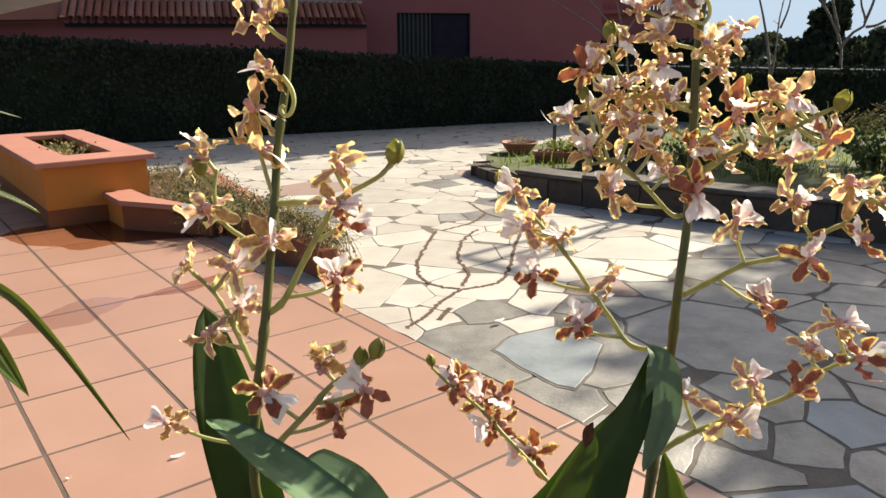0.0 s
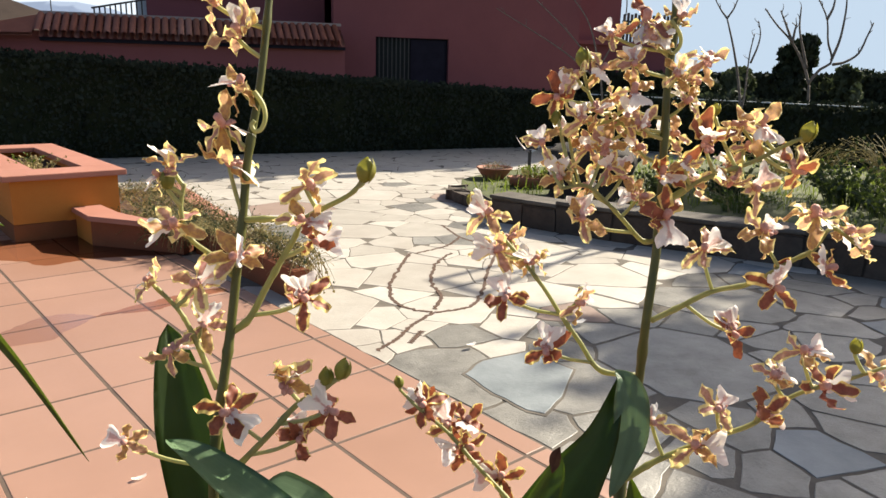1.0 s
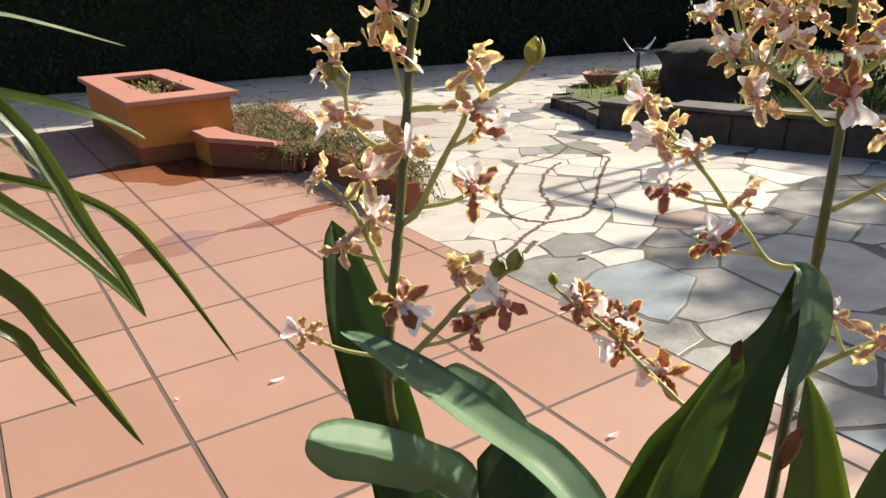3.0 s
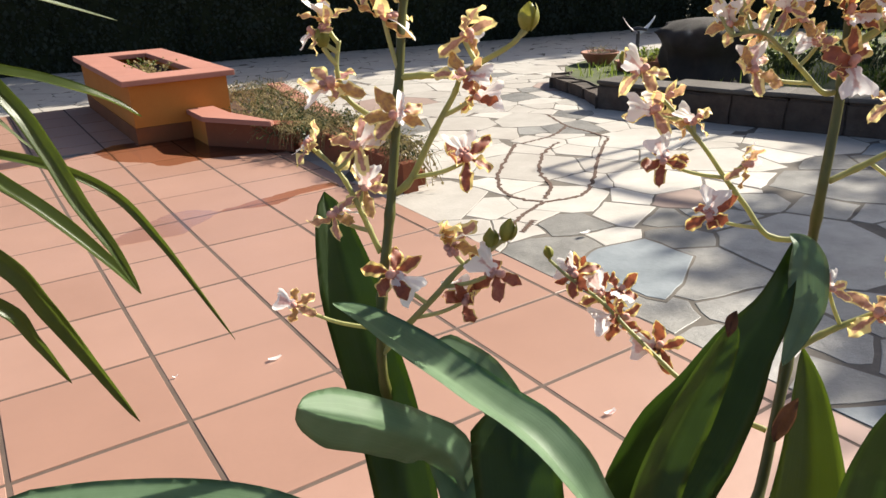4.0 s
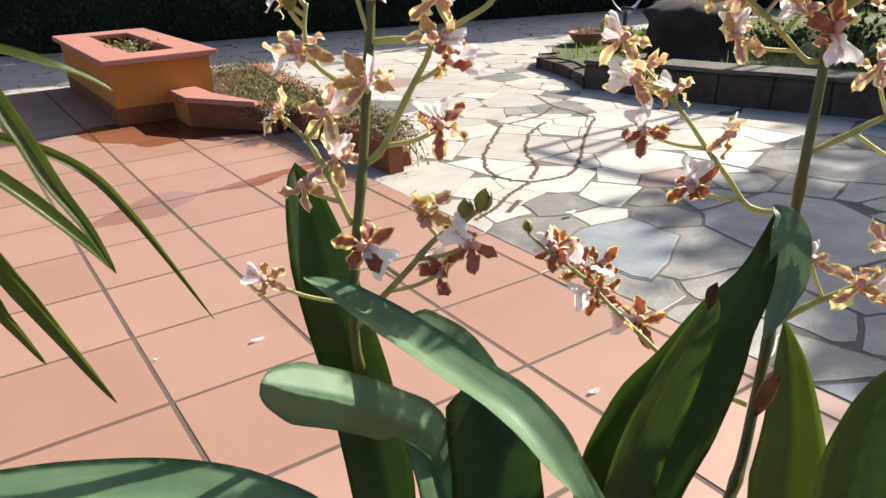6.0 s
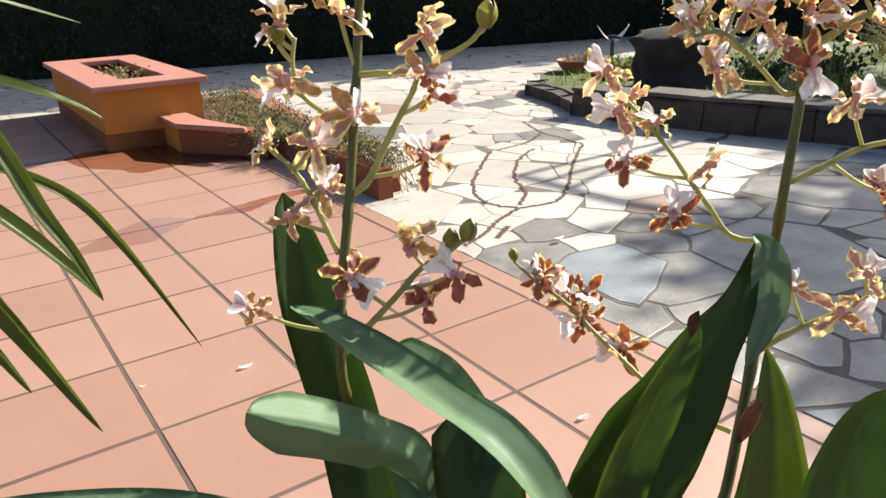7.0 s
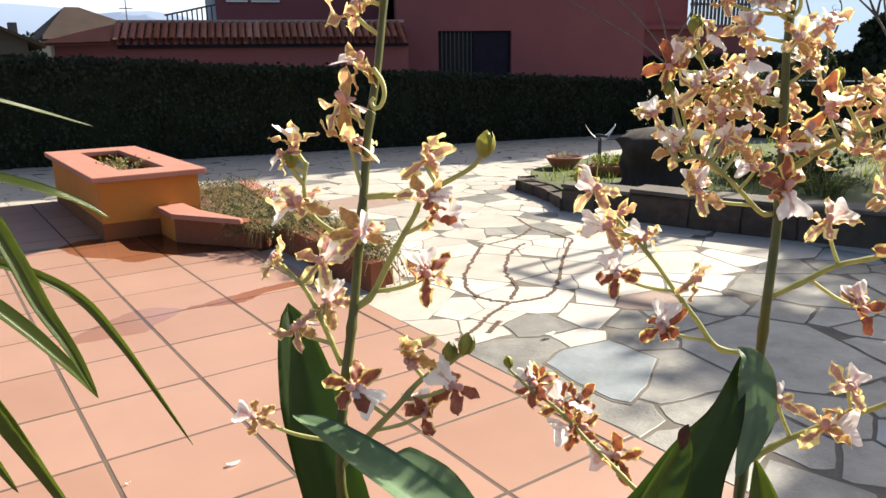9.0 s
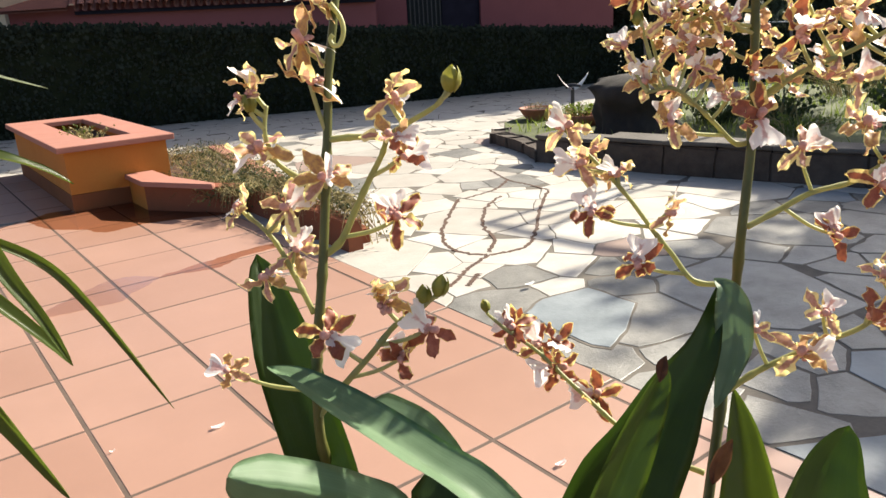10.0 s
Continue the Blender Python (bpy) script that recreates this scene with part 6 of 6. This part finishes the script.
puddle([(-0.02, 3.00), (0.07, 2.97), (0.14, 2.99), (0.22, 3.06), (0.25, 3.09), (0.12, 3.10), (0.0, 3.12), (-0.3, 3.16), (-0.6, 3.10), (-0.5, 3.0), (-0.2, 2.98)], "shallow puddle reflecting the sky beside the planter", 0.0022)
puddle([(0.26, 3.06), (0.30, 2.85), (0.35, 2.73), (0.45, 2.63), (0.47, 2.55), (0.53, 2.50), (0.65, 2.52), (0.74, 2.51), (0.90, 2.45), (1.04, 2.39), (1.05, 2.50), (0.82, 2.78), (0.79, 3.05), (0.50, 3.08), (0.495, 3.14), (0.38, 3.16)], "wet shiny tiles round the planter box", 0.0016)
for x, y, s in ((0.235, 0.46, 0.016), (0.70, -0.16, 0.014), (0.02, 0.52, 0.006), (1.38, 0.62, 0.02), (1.86, 0.55, 0.03)):
    bm = bmesh.new()
    rows = [[Vector((x + s * (i / 3 - 1) * 1.0, y + s * 0.5 * (j / 2 - 1) * (1 - 0.5 * abs(i / 3 - 1)), 0.002 + 0.004 * (i / 3 - 1) ** 2 + 0.002 * (j / 2 - 1) ** 2)) for j in range(5)] for i in range(7)]
    tagged(part("fallen_petal", sheet(bm, rows), LIP, smooth=True), "fallen white petal lying on the ground", "petal", group="fallen petals")

# dark irregular joints where the paving has been patched
for k, line in enumerate((
    [(2.027, 1.787), (1.783, 1.565), (1.593, 1.372), (1.481, 1.190), (1.476, 1.067), (1.518, 0.994)],
    [(2.203, 1.671), (1.993, 1.542), (1.777, 1.314), (1.683, 1.137), (1.546, 1.016)],
    [(2.449, 1.574), (2.129, 1.318), (1.855, 1.072), (1.687, 0.961), (1.523, 0.980)],
    [(1.517, 0.986), (1.366, 0.923), (1.237, 0.844), (1.111, 0.792)],
    [(1.353, 0.853), (1.242, 0.781)],
    [(2.618, 2.233), (2.491, 1.925), (2.480, 1.760), (2.458, 1.583)],
    [(2.491, 1.925), (2.282, 1.803), (2.048, 1.768)],
)):
    path = spline([(*p, PAVE_Z + 0.0022) for p in line], 64)
    bm = bmesh.new()
    left, right = [], []
    for j, p in enumerate(path):
        way = path[min(j + 1, 64)] - path[max(j - 1, 0)]
        across = Vector((-way.y, way.x, 0)).normalized()
        wob = across * (0.012 * noise.noise((j * 0.4, k * 7, 1)) + 0.003 * noise.noise((j * 1.3, k * 5, 8)))
        w = max(0.002, 0.0075 + 0.007 * noise.noise((j * 0.8, k * 3, 4)))
        left.append(p + wob + across * w)
        right.append(p + wob - across * w)
    up = [[bm.verts.new(q) for q in row] for row in (left, right)]
    low = [[bm.verts.new(q - Vector((0, 0, 0.012))) for q in row] for row in (left, right)]
    for j in range(64):
        bm.faces.new((up[0][j], up[1][j], up[1][j + 1], up[0][j + 1]))
        bm.faces.new((up[0][j], up[0][j + 1], low[0][j + 1], low[0][j]))
        bm.faces.new((up[1][j + 1], up[1][j], low[1][j], low[1][j + 1]))
    bmesh.ops.recalc_face_normals(bm, faces=bm.faces)
    part("patched_joint", bm, CRACK, pavement, "winding dark joint filler")

# ---- terrace tiles ----
def tile_mesh(w, d):
    bm = bmesh.new()
    h = JOINT / 2
    prism(bm, [(h, h), (w - h, h), (w - h, d - h), (h, d - h)], -0.02, 0.0, 0.0014, 0.001)
    me = bpy.data.meshes.new("tile")
    bm.to_mesh(me)
    bm.free()
    me.materials.append(TILE)
    return me


whole, strip, end, corner = tile_mesh(PITCH, PITCH), tile_mesh(EDGE_X - 3 * PITCH, PITCH), tile_mesh(PITCH, 0.34), tile_mesh(EDGE_X - 3 * PITCH, 0.34)
trng = random.Random(5)
for i in range(-5, 4):
    for j in range(-5, 14):
        me = (corner if i == 3 else end) if j == 13 else (strip if i == 3 else whole)
        ob = new("tile", me)
        ob.parent = floor
        ob.location = (i * PITCH, j * PITCH, max(-0.0006, min(0.0006, trng.gauss(0, 0.0004))))
bm = bmesh.new()
for i in range(-12, 3):
    for j in range(-10, 14):
        if i < -5 or j < -5:
            h = JOINT / 2
            x, y = i * PITCH, j * PITCH
            prism(bm, [(x + h, y + h), (x + PITCH - h, y + h), (x + PITCH - h, y + PITCH - h), (x + h, y + PITCH - h)], -0.02, 0.0, 0.0014, 0.001)
ob = part("far_tiles", bm, TILE, floor)
ob["kind"] = "stuff"

# ---- flagstones ----
def clip(poly, px, py, nx, ny):
    """The part of a polygon on the side of the line through p that n points away from."""
    out = []
    for (x0, y0), (x1, y1) in zip(poly, poly[1:] + poly[:1]):
        a, b = (x0 - px) * nx + (y0 - py) * ny, (x1 - px) * nx + (y1 - py) * ny
        if a <= 0:
            out.append((x0, y0))
        if a * b < 0:
            t = a / (a - b)
            out.append((x0 + (x1 - x0) * t, y0 + (y1 - y0) * t))
    return out


srng = random.Random(77)


def crazy_paving(poly, spread):
    """Cuts an outline into irregular many-sided stones of mixed sizes, each round a point of its own."""
    xs, ys = [p[0] for p in poly], [p[1] for p in poly]
    seeds = []
    for _ in range(int(60 * (max(xs) - min(xs)) * (max(ys) - min(ys)) / spread)):
        x, y, r = srng.uniform(min(xs), max(xs)), srng.uniform(min(ys), max(ys)), spread * srng.choice((0.42, 0.6, 0.85, 1.1, 1.45))
        if all((x - a) ** 2 + (y - b) ** 2 > (0.6 * (r + c)) ** 2 for a, b, c in seeds):
            seeds.append((x, y, r))
    out = []
    for x, y, r in seeds:
        cell = poly
        for d, a, b, c in sorted((math.hypot(a - x, b - y), a, b, c) for a, b, c in seeds)[1:22]:
            nx, ny = (a - x) / d, (b - y) / d
            at = min(0.7, max(0.3, r / (r + c))) * d
            turn = 0.30 * math.sin(37.0 * (x + a) + 23.0 * (y + b))
            cell = clip(cell, x + nx * at, y + ny * at, nx * math.cos(turn) - ny * math.sin(turn), nx * math.sin(turn) + ny * math.cos(turn))
            if len(cell) < 3:
                break
        if len(cell) > 2:
            out.append(cell)
    return out


def inset(poly, w):
    """The outline drawn in by w on every side."""
    out = poly
    for (x0, y0), (x1, y1) in zip(poly, poly[1:] + poly[:1]):
        d = math.hypot(x1 - x0, y1 - y0)
        if d > 1e-6:
            nx, ny = (y1 - y0) / d, -(x1 - x0) / d
            out = clip(out, x0 - nx * w, y0 - ny * w, nx, ny)
            if len(out) < 3:
                return None
    return out


def roughened(poly):
    out = []
    for (x0, y0), (x1, y1) in zip(poly, poly[1:] + poly[:1]):
        d = math.hypot(x1 - x0, y1 - y0)
        n = 4 if d > 0.22 else 3 if d > 0.12 else 2 if d > 0.05 else 1
        for k in range(n):
            t = k / n
            px, py = x0 + (x1 - x0) * t, y0 + (y1 - y0) * t
            o = 0.011 if k else 0.005
            out.append((px + o * noise.noise((px * 13, py * 13, 0)), py + o * noise.noise((px * 13, py * 13, 5))))
    return out


outlines = []
for field in ([(EDGE_X + 0.012, -2.6), (4.2, -2.6), (4.2, EDGE_Y + 0.01), (EDGE_X + 0.012, EDGE_Y + 0.01)], [(4.2, 2.9), (8.2, 2.9), (8.2, 5.2), (4.2, 6.2)], [(-4.0, EDGE_Y + 0.012), (4.2, EDGE_Y + 0.012), (4.2, 6.2), (-4.0, 8.1)]):
    for poly in crazy_paving(field, 0.25):
        mx, my = sum(q[0] for q in poly) / len(poly), sum(q[1] for q in poly) / len(poly)
        p = inset(poly, srng.uniform(0.004, 0.009) if my < 0.75 else srng.uniform(0.002, 0.0045) if my < 1.5 else srng.uniform(0.0015, 0.004))
        if p:
            outlines.append(roughened(p))


def middle(poly):
    return sum(p[0] for p in poly) / len(poly), sum(p[1] for p in poly) / len(poly)


def in_bed(x, y):
    return any(q[1] <= y <= p[1] and x > (p[0] + q[0]) / 2 + 0.35 for p, q in zip(BED, BED[1:]))


rest = bmesh.new()
singles = 0
outlines.sort(key=lambda o: math.hypot(middle(o)[0] - 1.0, middle(o)[1] - 0.5))
SLAB = [(1.207, 0.138), (1.328, 0.18), (1.511, 0.287), (1.513, 0.483), (1.333, 0.513), (1.215, 0.47), (1.188, 0.316), (1.189, 0.183)]
for scale, z, mat in ((1.07, PAVE_Z + 0.0020, MORTAR), (1.0, PAVE_Z + 0.0036, BLUESTONE)):
    ring = [(1.345 + (x - 1.345) * scale, 0.32 + (y - 0.32) * scale) for x, y in SLAB]
    part("flagstone" if scale == 1.0 else "mortar_bed", prism(bmesh.new(), roughened(ring), PAVE_Z - 0.03, z, 0.002, 0.0007), mat, pavement, "large smooth blue-grey slab" if scale == 1.0 else "")
for k, out in enumerate(outlines):
    x, y = middle(out)
    if in_bed(x, y) or (1.16 < x < 1.22 + 0.156 * (y - 1.5) and 1.65 < y < 4.2):
        continue
    z = PAVE_Z + srng.uniform(0.0003, 0.0014)
    if singles < 295:
        singles += 1
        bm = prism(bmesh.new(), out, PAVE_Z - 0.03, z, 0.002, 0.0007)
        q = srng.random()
        # darker stones crowd the near corner, partly putting its shade into the colour
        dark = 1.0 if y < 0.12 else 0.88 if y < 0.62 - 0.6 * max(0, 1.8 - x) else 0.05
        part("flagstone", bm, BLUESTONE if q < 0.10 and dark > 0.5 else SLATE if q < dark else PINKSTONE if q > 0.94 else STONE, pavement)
    else:
        prism(rest, out, PAVE_Z - 0.03, z, 0.002, 0.0007)
ob = part("far_flagstones", rest, STONE, pavement)
ob["kind"] = "stuff"
